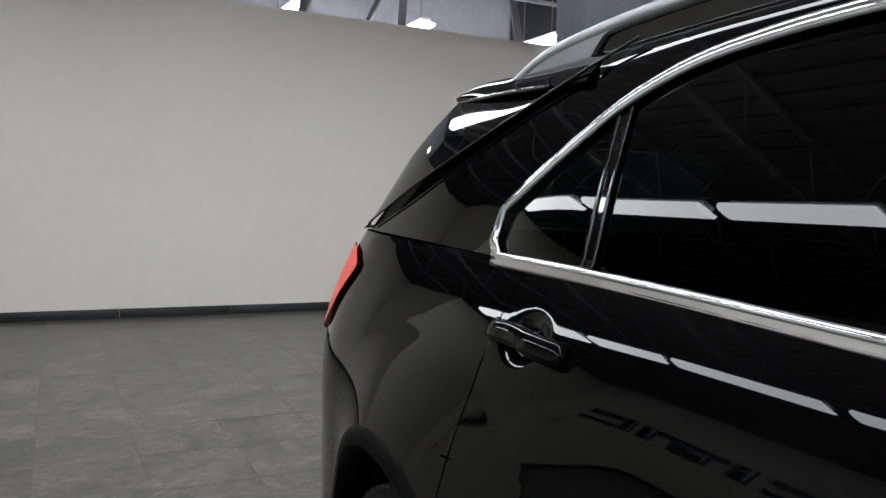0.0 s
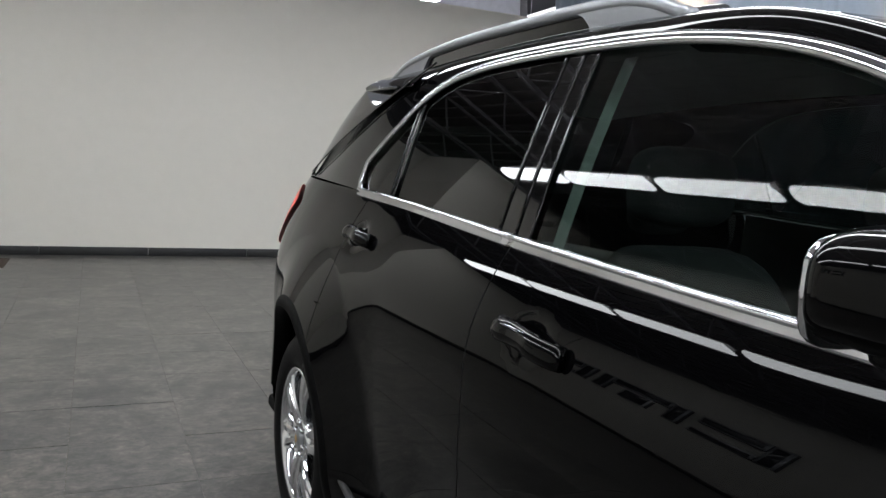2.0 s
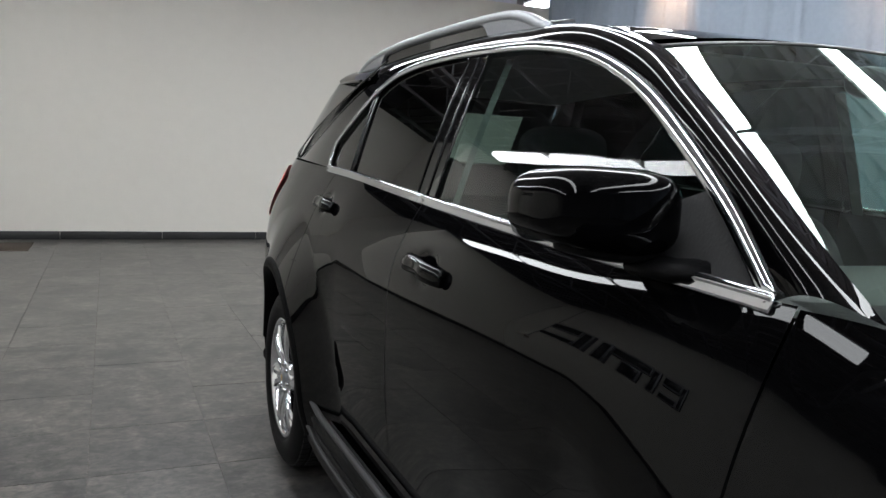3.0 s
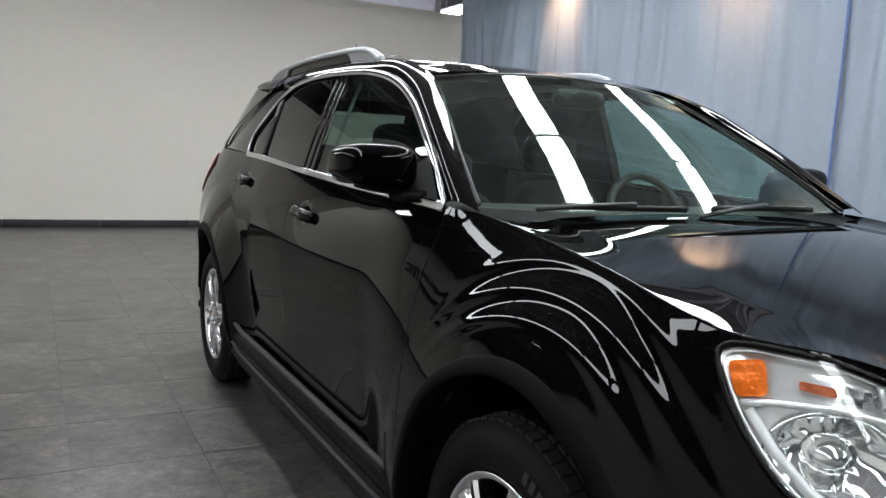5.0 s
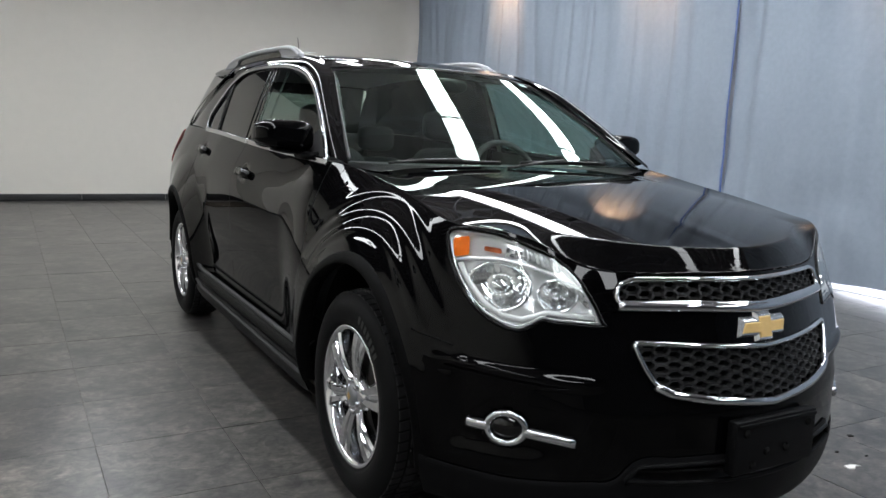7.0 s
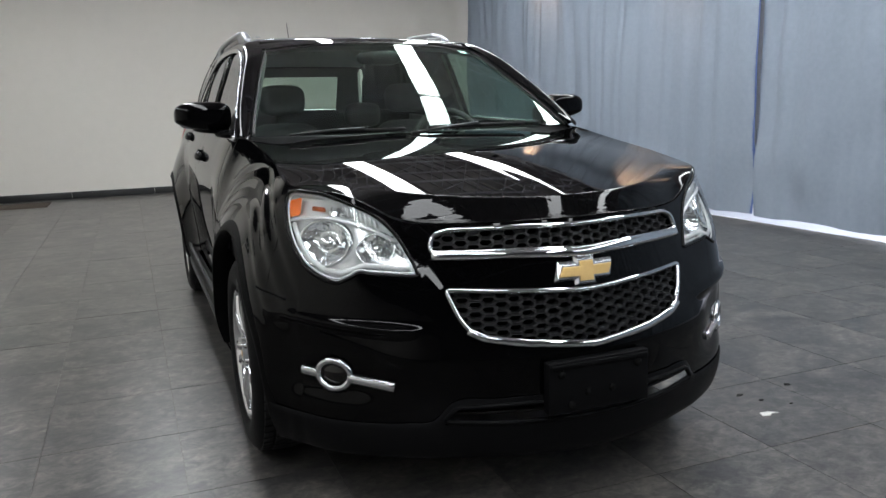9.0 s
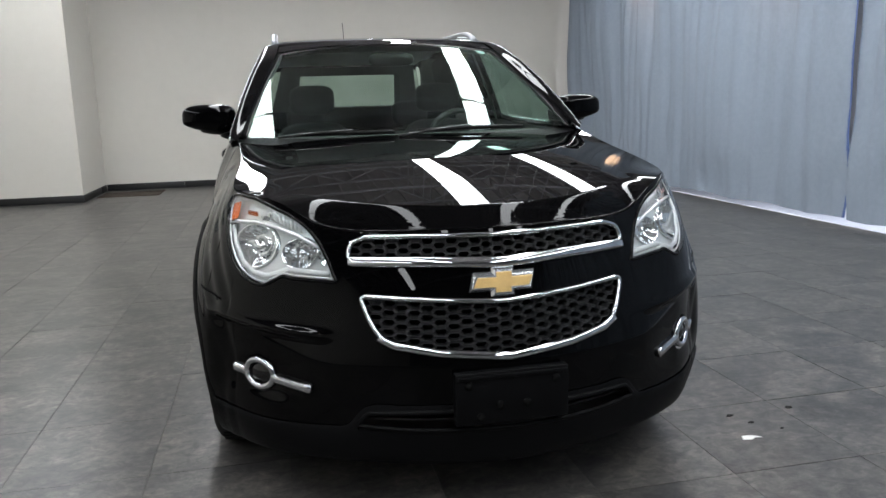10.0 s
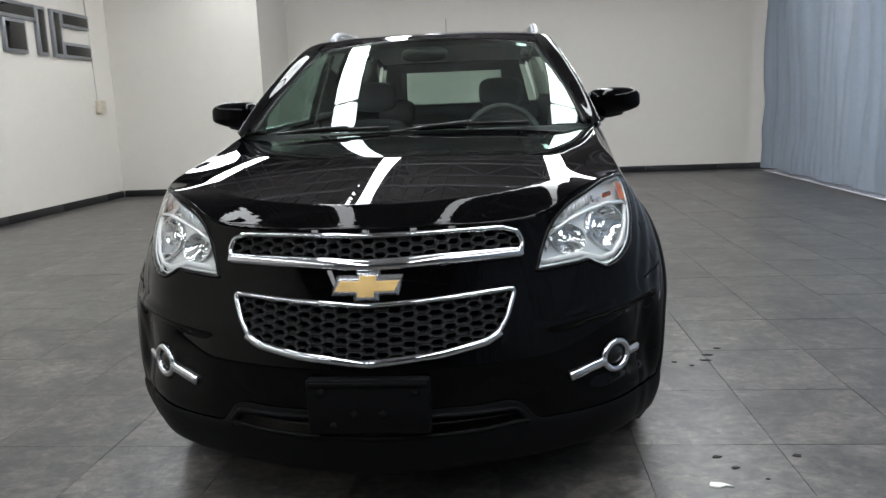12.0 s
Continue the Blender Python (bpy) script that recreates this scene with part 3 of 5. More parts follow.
def inside(poly, x, y):
    hit = False
    for (x0, y0), (x1, y1) in zip(poly, poly[1:] + poly[:1]):
        if (y0 > y) != (y1 > y) and x < (x1 - x0) * (y - y0) / (y1 - y0) + x0:
            hit = not hit
    return hit


def rounded(points, steps=8):
    """A closed outline through points, smooth where they are close together (Catmull-Rom)."""
    p = [np.array(q, float) for q in points]
    out = []
    for i in range(len(p)):
        a, b, c, d = p[i - 1], p[i], p[(i + 1) % len(p)], p[(i + 2) % len(p)]
        for k in range(steps):
            t = k / steps
            out.append(tuple(0.5 * ((2 * b) + (-a + c) * t + (2 * a - 5 * b + 4 * c - d) * t * t + (-a + 3 * b - 3 * c + d) * t ** 3)))
    return out


def cornered(points, radius=0.02, steps=5):
    """A closed outline with straight edges and rounded corners."""
    p = [np.array(q, float) for q in points]
    out = []
    for i in range(len(p)):
        a, b, c = p[i - 1], p[i], p[(i + 1) % len(p)]
        r = min(radius, np.linalg.norm(a - b) * 0.45, np.linalg.norm(c - b) * 0.45)
        q0, q1 = b + (a - b) / np.linalg.norm(a - b) * r, b + (c - b) / np.linalg.norm(c - b) * r
        for k in range(steps + 1):
            t = k / steps
            out.append(tuple((1 - t) ** 2 * q0 + 2 * t * (1 - t) * b + t * t * q1))
    return out


def dense(outline, step=0.012):
    out = []
    for a, b in zip(outline, outline[1:] + outline[:1]):
        n = max(int(math.dist(a, b) / step), 1)
        out += [(a[0] + (b[0] - a[0]) * k / n, a[1] + (b[1] - a[1]) * k / n) for k in range(n)]
    return out


def filled(outline, fn, rings=8):
    """A patch of the skin inside an outline in (s, z): rings shrunk to the middle."""
    pts = dense(outline)
    c = np.mean(np.array(pts), axis=0)
    n = len(pts)
    verts, faces = [], []
    for k in range(rings):
        q = 1 - k / rings
        verts += [fn(c[0] + (p[0] - c[0]) * q, c[1] + (p[1] - c[1]) * q) for p in pts]
    verts.append(fn(c[0], c[1]))
    for k in range(rings - 1):
        for i in range(n):
            j = (i + 1) % n
            faces.append((k * n + i, k * n + j, (k + 1) * n + j, (k + 1) * n + i))
    k = (rings - 1) * n
    faces += [(k + i, k + (i + 1) % n, rings * n) for i in range(n)]
    return verts, faces


def outline_strip(outline, width, height, out=0.0, closed=True, flat=0.5):
    """A raised strip that follows an outline on the skin."""
    pts = dense(outline) if closed else outline
    prof = round_profile(width, height, 10)
    return sweep([skin(s, z, out) for s, z in pts], [skin_normal(s, z) for s, z in pts], prof, closed)


# upper body: flank of the glasshouse
BELT_X = hermite([0.3, 0.49, 1.0, 1.7, 2.4, 2.7, 3.2, 3.6], [0.765, 0.782, 0.778, 0.765, 0.748, 0.744, 0.715, 0.668])
BELT_Z = hermite([0.3, 0.49, 1.1, 1.7, 2.4, 2.68, 3.1, 3.6], [1.112, 1.125, 1.143, 1.168, 1.203, 1.213, 1.225, 1.237])


def flank(y, z, out=0.0):
    h = z - BELT_Z(y)
    return (BELT_X(y) - 0.30 * h - 0.18 * h * abs(h) + out, y, z)


DLO = through_points([(0.490, 1.125), (0.60, 1.222), (0.74, 1.318), (0.90, 1.410), (1.10, 1.487), (1.35, 1.535), (1.65, 1.556), (1.95, 1.563), (2.17, 1.556), (2.32, 1.535), (2.45, 1.488), (2.57, 1.412), (2.66, 1.348), (2.728, 1.296), (2.742, 1.278)])
DLO_TAIL = [(2.742, 1.278), (2.722, 1.244), (2.690, 1.214)]
OUTER = through_points([(0.752, 0.36, 1.120), (0.715, 0.50, 1.205), (0.668, 0.66, 1.305), (0.618, 0.83, 1.405), (0.568, 1.01, 1.504), (0.545, 1.25, 1.576), (0.535, 1.6, 1.615), (0.532, 1.95, 1.628), (0.532, 2.3, 1.628), (0.535, 2.65, 1.621),
                        (0.542, 2.95, 1.606), (0.558, 3.20, 1.582), (0.600, 3.32, 1.46), (0.668, 3.56, 1.237)])
DLO_TOP_T = np.linspace(0, 1, 500)
_d = np.array([DLO(t) for t in DLO_TOP_T])


def dlo_top(y):
    return float(np.interp(y, _d[:, 0], _d[:, 1]))


def band(t, w):
    """The painted pillar and roof-rail band between side glass (w = 0) and roof or screen edge (w = 1)."""
    y, z = DLO(t)
    if t > 0.985:
        y, z = np.array(DLO_TAIL[0]) + (t - 0.985) / 0.015 * (np.array(DLO_TAIL[-1]) - np.array(DLO_TAIL[0]))
    a, b = np.array(flank(y, z)), OUTER(t)
    p = a + (b - a) * w
    bulge = (0.030 - 0.013 * smooth01(0.28, 0.42, t)) * math.sin(math.pi * min(w, 1)) ** 1.2
    return (p[0] + bulge * 0.75, p[1], p[2] + bulge * 0.66 * (1 if t < 0.8 else 0.3))


def HOOD_MID(y):
    return 1.0780 + 0.1174 * y - 0.0629 * y * y


_hs = np.linspace(0, SY(0.36), 500)
_he = np.array([skin(q, TOP(q)) for q in _hs])


def hood_plain(x, y):
    keel = 0.03 * (0.06 - min(abs(x), 0.06)) * (1 - smooth01(-0.75, -0.2, y))
    return HOOD_MID(y) + 0.010 - 0.060 * x * x + keel


_hd = np.array([hood_plain(p[0], p[1]) for p in _he]) - _he[:, 2]


def hood_z(x, y):
    """Height of the hood: nearly flat on top, rolling down tightly to the shut line."""
    far = np.hypot(_he[:, 0] - abs(x), _he[:, 1] - y)
    j = int(np.argmin(far))
    wt = np.exp(-((far - far[j]) / 0.05) ** 2)
    drop = float((wt * _hd).sum() / wt.sum())
    side = smooth01(0.30, 0.70, _he[j, 0])
    w = 0.052 + 0.050 * side
    w += 0.07 * (1 - smooth01(-0.012, 0.004, drop))
    return hood_plain(x, y) - drop * max(1 - far[j] / w, 0.0) ** (1.15 + 0.65 * side)


def hood_point(k, u):
    """Hood: k runs along the shut line (0 front middle, 1 cowl), u from the middle (0) to the shut line (1)."""
    i = k * (len(_hs) - 1)
    e = [np.interp(i, np.arange(len(_hs)), _he[:, c]) for c in range(3)]
    x, y = e[0] * u, e[1]
    return (x, y, hood_z(x, y))


def screen(a, b):
    """Windscreen: a from -1 to 1 across, b from the cowl to the roof."""
    lo = np.array((0.735 * a, 0.315 + 0.11 * a * a, 1.120 + 0.012 * a * a))
    hi = np.array((0.555 * a, 1.055 + 0.02 * a * a, 1.556 - 0.045 * a * a))
    p = lo + (hi - lo) * b
    q = 0.012 * math.sin(math.pi * b)
    return (p[0] + 0.010 * a * math.sin(math.pi * b), p[1] - 0.5 * q, p[2] + 0.8 * q)


ROOF_MID = hermite([1.055, 1.3, 1.7, 2.2, 2.7, 3.1, 3.28], [1.556, 1.602, 1.640, 1.650, 1.641, 1.614, 1.594])


def roof_point(a, y):
    """Roof: a from -1 to 1 across."""
    e = None
    t = float(np.interp(y, _o[:, 1], _to))
    e = OUTER(t)
    yy = y + (0.02 * a * a if y < 1.2 else 0) + (0.06 * (1 - a * a) * smooth01(2.9, 3.2, y))
    w = abs(a) ** 2.6
    return (e[0] * a, yy, ROOF_MID(y) * (1 - w) + e[2] * w)


_to = np.linspace(0.0, 0.90, 400)
_o = np.array([OUTER(t) for t in _to])


# ---- the car: parts ----
car = empty("car", (0, 0, 0), "glossy black mid-size SUV with chrome trim, parked on the tiles", "car")

# openings cut in the nose, as outlines in (length from the middle, height)
SX = s_of_x
def both_sides(half):
    """A closed outline from its right half, given from the middle top to the middle foot."""
    return half + [(-p, q) for p, q in reversed(half) if p > 1e-6]


UPPER_GRILLE = cornered(both_sides([(0, 0.874), (0.25, 0.876), (0.430, 0.873), (0.474, 0.858), (0.482, 0.830), (0.476, 0.812), (0.44, 0.812), (0.22, 0.814), (0, 0.806)]), 0.022)
LOWER_GRILLE = cornered(both_sides([(0, 0.692), (0.22, 0.702), (0.437, 0.710), (0.402, 0.640), (0.374, 0.602), (0.33, 0.582), (0.20, 0.562), (0, 0.545)]), 0.02)
HEADLIGHT = rounded([(0.519, 0.748), (0.60, 0.751), (0.660, 0.755), (0.692, 0.760), (0.722, 0.746), (0.765, 0.732), (0.830, 0.746), (0.905, 0.787), (0.985, 0.860), (1.040, 0.925), (1.062, 0.960), (1.045, 0.978), (0.985, 0.984),
                     (0.90, 0.981), (0.85, 0.976), (0.76, 0.955), (0.665, 0.922), (0.592, 0.866), (0.546, 0.805), (0.524, 0.764)], 6)
FOG_S, FOG_Z = 0.778, 0.463
FOG = [(FOG_S + 0.068 * math.cos(a), FOG_Z + 0.058 * math.sin(a)) for a in np.linspace(0, 2 * math.pi, 40)[:-1]]
INTAKE = cornered([(0.41, 0.380), (0.05, 0.392), (-0.05, 0.392), (-0.41, 0.380), (-0.45, 0.338), (-0.30, 0.330), (0.30, 0.330), (0.45, 0.338)], 0.015)


def open_at(s, z):
    return inside(UPPER_GRILLE, s, z) or inside(LOWER_GRILLE, s, z) or inside(HEADLIGHT, abs(s), z) or inside(FOG, abs(s), z) or inside(INTAKE, s, z)


S_BUMP, S_FENDER, S_DOOR1, S_DOOR2 = SY(-0.485), SY(0.455), SY(1.655), SY(2.575)
G = 0.0022


def true_normals(ob, normals):
    """Shades the mesh by the surface's own normals, for clean reflections."""
    ob.data.normals_split_custom_set_from_vertices([tuple(n) for n in normals])
    return ob


def panel(name, s0, s1, step, rows, side, label, keep=None, parent=car, top_gap=0.0):
    ss = columns(s0, s1, step)
    vs = np.linspace(0, 1, rows)

    def fn(s, v):
        zb, zt = bottom(s), TOP(s) - top_gap
        return skin(s * side, zb + (zt - zb) * v)
    v, f = grid(fn, ss, vs)
    if keep:
        n = len(vs)
        kept = []
        for face in f:
            i, j = divmod(face[0], n)
            s = (ss[i] + ss[min(i + 1, len(ss) - 1)]) / 2
            q = (vs[j] + vs[j + 1]) / 2
            zb, zt = bottom(s), TOP(s) - top_gap
            if keep(s * side, zb + (zt - zb) * q):
                kept.append(face)
        f = kept
    if side < 0:
        f = [tuple(reversed(q)) for q in f]
    ob = make(name, v, f, PAINT, parent, label)
    return true_normals(ob, [skin_normal(s * side, bottom(s) + (TOP(s) - top_gap - bottom(s)) * q) for s in ss for q in vs])


# nose: one shell from corner to corner
ss = sorted({round(q, 5) for q in list(np.linspace(-S_BUMP, S_BUMP, 280))})
vs = np.linspace(0, 1, 130)
v, f = grid(lambda s, q: skin(s, Z_BASE + 0.05 + (TOP(abs(s)) - 0.003 - Z_BASE - 0.05) * q), ss, vs)
kept = []
for face in f:
    i, j = divmod(face[0], len(vs))
    s, q = (ss[i] + ss[i + 1]) / 2, (vs[j] + vs[j + 1]) / 2
    if not open_at(s, Z_BASE + 0.05 + (TOP(abs(s)) - 0.003 - Z_BASE - 0.05) * q):
        kept.append(face)
nose = make("front_bumper", v, kept, PAINT, car, "glossy black bumper and nose")
true_normals(nose, [skin_normal(s, Z_BASE + 0.05 + (TOP(abs(s)) - 0.003 - Z_BASE - 0.05) * q) for s in ss for q in vs])

for side in (1, -1):
    panel("front_fender", S_BUMP, S_FENDER - G, 0.009, 76, side, "", keep=lambda s, z: not open_at(s, z), top_gap=0.003)
    d1 = panel("front_door", S_FENDER + G, S_DOOR1 - G, 0.02, 60, side, "")
    d2 = panel("rear_door", S_DOOR1 + G, S_DOOR2 - G, 0.02, 60, side, "")
    panel("rear_quarter", S_DOOR2 + G, S_END, 0.025, 60, side, "")
    # painted band round the side glass
    us = np.linspace(0, 1, 170)
    v, f = grid(band, us, np.linspace(0, 1, 16))
    make("roof_side", *((v, f) if side > 0 else flipped(v, f)), PAINT, car)

    # dark tailgate glass that wraps onto the pillar, its straight seam and the spoiler's lower edge
    rim = np.array([(2.67, 1.547), (2.95, 1.562), (3.185, 1.574), (3.29, 1.518), (3.40, 1.448), (3.50, 1.352), (3.60, 1.243)])
    rim_u = np.r_[0, np.cumsum(np.linalg.norm(np.diff(rim, axis=0), axis=1))]
    rim_u /= rim_u[-1]

    def wrap(u, w):
        a = np.array((2.67, 1.542)) * (1 - u) + np.array((3.60, 1.243)) * u
        b = np.array([np.interp(u, rim_u, rim[:, c]) for c in range(2)])
        y, z = a + (b - a) * w
        return (flank(y, z, 0.005 - 0.014 * w * w)[0] * side, y, z)
    v, f = grid(wrap, sorted({round(float(q), 4) for q in list(np.linspace(0, 1, 40)) + list(rim_u)}), np.linspace(0, 1, 9))
    make("tailgate_side", v, f if side > 0 else [tuple(reversed(q)) for q in f], GLOSSBLACK, car, "gloss black glass edge of the tailgate")
    pts = [(flank(y, z, 0.010)[0] * side, y, z) for y, z in zip(np.linspace(2.47, 3.555, 50), np.linspace(1.606, 1.2575, 50))]
    make("tailgate_seam", *sweep(pts, Vector((0.9 * side, 0, 0.4)), round_profile(0.007, 0.006, 8)), GLOSSBLACK, car)
    pts = [(flank(y, z, 0.010 - 0.026 * q * q)[0] * side, y, z) for q, y, z in zip(np.linspace(0, 1, 30), np.linspace(2.70, 3.195, 30), np.linspace(1.549, 1.575, 30))]
    make("spoiler_edge", *sweep(pts, Vector((0.9 * side, 0, 0.4)), round_profile(0.010, 0.010, 8)), GLOSSBLACK, car, "gloss black lower edge of the roof spoiler")

    def spoiler_side(u, w):
        y = 2.58 + 0.62 * u
        z = 1.543 + 0.032 * u
        lo = np.array((flank(y, z, 0.010 - 0.026 * u * u)[0], y, z))
        e = OUTER(float(np.interp(y, _o[:, 1], _to)))
        hi = np.array((e[0] - 0.004, y, e[2] + 0.006 + 0.010 * u))
        p = lo + (hi - lo) * w
        return ((p[0] + 0.010 * math.sin(math.pi * w)) * side, p[1] + 0.012 * u * math.sin(math.pi * w), p[2] + 0.004 * math.sin(math.pi * w))
    v, f = grid(spoiler_side, np.linspace(0, 1, 30), np.linspace(0, 1, 14))
    make("spoiler_side", v, f if side > 0 else [tuple(reversed(q)) for q in f], PAINT, car, "gloss black side of the roof spoiler")

    # chrome round the glass: top bow and belt strip, each one piece
    prof = round_profile(0.026, 0.013, 10)

    def on_flank(pts, out):
        p = [flank(y, z, out) for y, z in pts]
        return p if side > 0 else [(-a, b, c) for a, b, c in p]
    up = Vector((0.95 * side, 0, 0.3))
    top = [tuple(DLO(t)) for t in np.linspace(0, 0.985, 120)] + [DLO_TAIL[1], DLO_TAIL[2]]
    make("window_bow", *sweep(on_flank(top, 0.004), up, prof), CHROME, car, "chrome bow over the side windows")
    prof = [(-0.015, -0.004), (-0.015, 0.003), (-0.009, 0.008), (-0.002, 0.0045), (0.003, 0.0105), (0.010, 0.010), (0.015, 0.001), (0.015, -0.004)]
    for y0, y1, par in ((0.485, 1.668, d1), (1.672, 2.70, d2)):
        belt = [(y, BELT_Z(y) - 0.002) for y in np.linspace(y0, y1, 40)]
        make("belt_strip", *sweep(on_flank(belt, 0.004), up, prof), CHROME, par, "chrome belt strip")

    # side glass
    def pane(y0, y1, lean0, lean1, name, mat, par):
        def fn(u, w):
            top_y = y0 + lean0 + (y1 + lean1 - y0 - lean0) * u
            low_y = y0 + (y1 - y0) * u
            zt = dlo_top(top_y)
            zb = BELT_Z(low_y)
            y = low_y + (top_y - low_y) * w
            z = zb + (zt - zb) * w
            return flank(y, z, -0.008)
        v, f = grid(fn, np.linspace(0, 1, 40), np.linspace(0, 1, 20))
        ob = make(name, *((v, f) if side > 0 else flipped(v, f)), mat, par)
        ob.visible_shadow = False
        return ob
    pane(0.50, 1.615, 0.02, 0.012, "window", SIDEGLASS, d1)
    pane(1.735, 2.405, 0.0, 0.03, "window", PRIVACY, d2)
    pane(2.425, 2.700, 0.03, 0.036, "quarter_window", PRIVACY, car)

    # black B-pillar covers and the quarter divider
    for y0, y1, lean, par in ((1.612, 1.668, 0.012, d1), (1.674, 1.740, 0.0, d2), (2.402, 2.428, 0.032, d2)):
        def cover(u, w):
            y = y0 + (y1 - y0) * u + lean * w
            z = BELT_Z(y) + (dlo_top(y) - BELT_Z(y)) * w
            return flank(y, z, -0.003)
        v, f = grid(cover, np.linspace(0, 1, 5), np.linspace(0, 1, 16))
        make("pillar_cover", *((v, f) if side > 0 else flipped(v, f)), GLOSSBLACK, par)
    # bright-edged glass channels beside the pillars
    for y0, lean, par in ((1.612, 0.012, d1), (1.671, 0.006, d2), (1.740, 0.0, d2), (2.402, 0.032, d2), (2.428, 0.032, d2)):
        pts = [(y0 + lean * w, BELT_Z(y0) + (dlo_top(y0 + lean * w) - BELT_Z(y0)) * w) for w in np.linspace(0.02, 0.99, 16)]
        make("glass_channel", *sweep(on_flank(pts, -0.002), up, round_profile(0.008, 0.007, 8)), GLOSSBLACK, par)
    # mirror sail triangle
    tri = [(0.50, 1.135), (0.82, 1.145), (0.80, 1.20), (0.66, 1.25)]
    v = [flank(y, z, -0.002) for y, z in tri]
    make("mirror_sail", *((v, [(3, 2, 1, 0)]) if side > 0 else flipped(v, [(3, 2, 1, 0)])), SAIL, d1)

    # sill cladding
    def sill(u, w):
        y = 0.405 + (2.405 - 0.405) * u
        prof = hermite([0, 0.2, 0.42, 0.55, 0.62, 0.72, 0.86, 1.0], [0.80, 0.862, 0.882, 0.878, 0.858, 0.882, 0.880, 0.850])
        zs = hermite([0, 0.2, 0.42, 0.55, 0.62, 0.72, 0.86, 1.0], [0.215, 0.225, 0.28, 0.318, 0.325, 0.335, 0.37, 0.395])
        rise = 0.06 * smooth01(0.93, 1.0, u) + 0.05 * (1 - smooth01(0.0, 0.06, u))
        return (prof(w) * side, y, zs(w) + rise * w)
    v, f = grid(sill, np.linspace(0, 1, 60), np.linspace(0, 1, 36))
    make("sill_cladding", v, f if side < 0 else [tuple(reversed(q)) for q in f], PLASTIC, car, "matt charcoal sill cladding")

    # steps of the sill; their highlight is painted in with the paler grey
    for x, z, w in ((0.884, 0.408, 0.016), (0.884, 0.300, 0.012)):
        pts = [(x * side, y, z + 0.03 * smooth01(2.2, 2.42, y)) for y in np.linspace(0.44, 2.40, 40)]
        make("sill_lit_step", *sweep(pts, Vector((0.5 * side, 0, 0.8)), round_profile(0.020, w, 10)), SAIL, car, "grey plastic edge along the sill")

    # arch cladding: a flat-faced lip round each wheel opening
    for yc, name in ((0.0, "front_arch_lip"), (WHEELBASE, "rear_arch_lip")):
        def lip(u, w):
            a = math.pi * ((1.05 - 1.10 * u) if yc < 1 else (1.05 - 1.0 * u))
            ra, rb = arch_a(yc + math.cos(a), yc) - 0.005 + 0.044 * w, ARCH_B - 0.005 + 0.040 * w
            y, z = yc + ra * math.cos(a), ARCH_Z + rb * math.sin(a)
            z = max(z, 0.26)
            s = SY(y)
            x = skin(s, z)[0]
            return ((x + 0.006 * math.sin(math.pi * min(w * 1.0, 1.0)) ** 0.5 - (0.05 if w == 0 else 0)) * side, y, z)
        v, f = grid(lip, np.linspace(0, 1, 90), [0, 0.02, 0.1, 0.3, 0.6, 0.85, 0.97, 1.0])
        make(name, v, f if side > 0 else [tuple(reversed(q)) for q in f], ARCHPLASTIC, car, "matt charcoal wheel-arch lip")
        # dark inner liner
        def liner(u, w):
            a = math.pi * (1.0 - 0.94 * u)
            return (((0.83 if yc < 1 else 0.79) - 0.33 * w) * side, yc + (arch_a(yc + math.cos(a), yc) + 0.02) * math.cos(a), ARCH_Z + (ARCH_B + 0.01) * math.sin(a))
        v, f = grid(liner, np.linspace(0, 1, 40), np.linspace(0, 1, 4))
        make("arch_liner", v, f, MATT, car)

# hood
ks = np.linspace(0.0, 1.0, 150) ** 1.1
us = np.sin(np.linspace(-1, 1, 121) * math.pi / 2)
v1, f1 = grid(hood_point, ks, us)
hood = make("hood", v1, [tuple(reversed(q)) for q in f1], PAINT, car, "glossy black hood with a raised middle")
e = 0.0025
true_normals(hood, [Vector((hood_z(x - e, y) - hood_z(x + e, y), hood_z(x, y - e) - hood_z(x, y + e), 2 * e)).normalized() for x, y, z in v1])

lip = [skin(q, TOP(abs(q)) - 0.012, -0.012) for q in np.linspace(-SY(-0.42), SY(-0.42), 120)]
make("hood_seal", *sweep(lip, Vector((0, -0.5, 0.8)), round_profile(0.012, 0.012, 8)), MATT, car)

# cowl, windscreen, roof
v, f = grid(lambda a, b: (0.755 * a, 0.25 + 0.12 * a * a + 0.12 * b, 1.092 + 0.022 * b + 0.01 * a * a), np.linspace(-1, 1, 40), np.linspace(0, 1, 6))
make("cowl", v, f, PLASTIC, car, "black plastic cowl under the windscreen")
v, f = grid(screen, np.linspace(-0.99, 0.99, 60), np.linspace(0, 1, 40))
ws = make("windscreen", v, f, WINDSCREEN, car, "green-tinted windscreen")
ws.visible_shadow = False
for side in (1, -1):
    edge = [screen(0.985 * side, b) for b in np.linspace(0, 1, 40)]
    make("screen_moulding", *sweep(edge, Vector((0.5 * side, -0.5, 0.7)), round_profile(0.022, 0.012, 8)), BLACK, car)
edge = [screen(a, 0.995) for a in np.linspace(-1, 1, 40)]
make("screen_moulding", *sweep(edge, Vector((0, -0.4, 0.9)), round_profile(0.016, 0.008, 8)), BLACK, car)
ys = np.linspace(1.06, 3.25, 90)
v, f = grid(roof_point, np.linspace(-1, 1, 70), ys)
make("roof", v, f, PAINT, car)


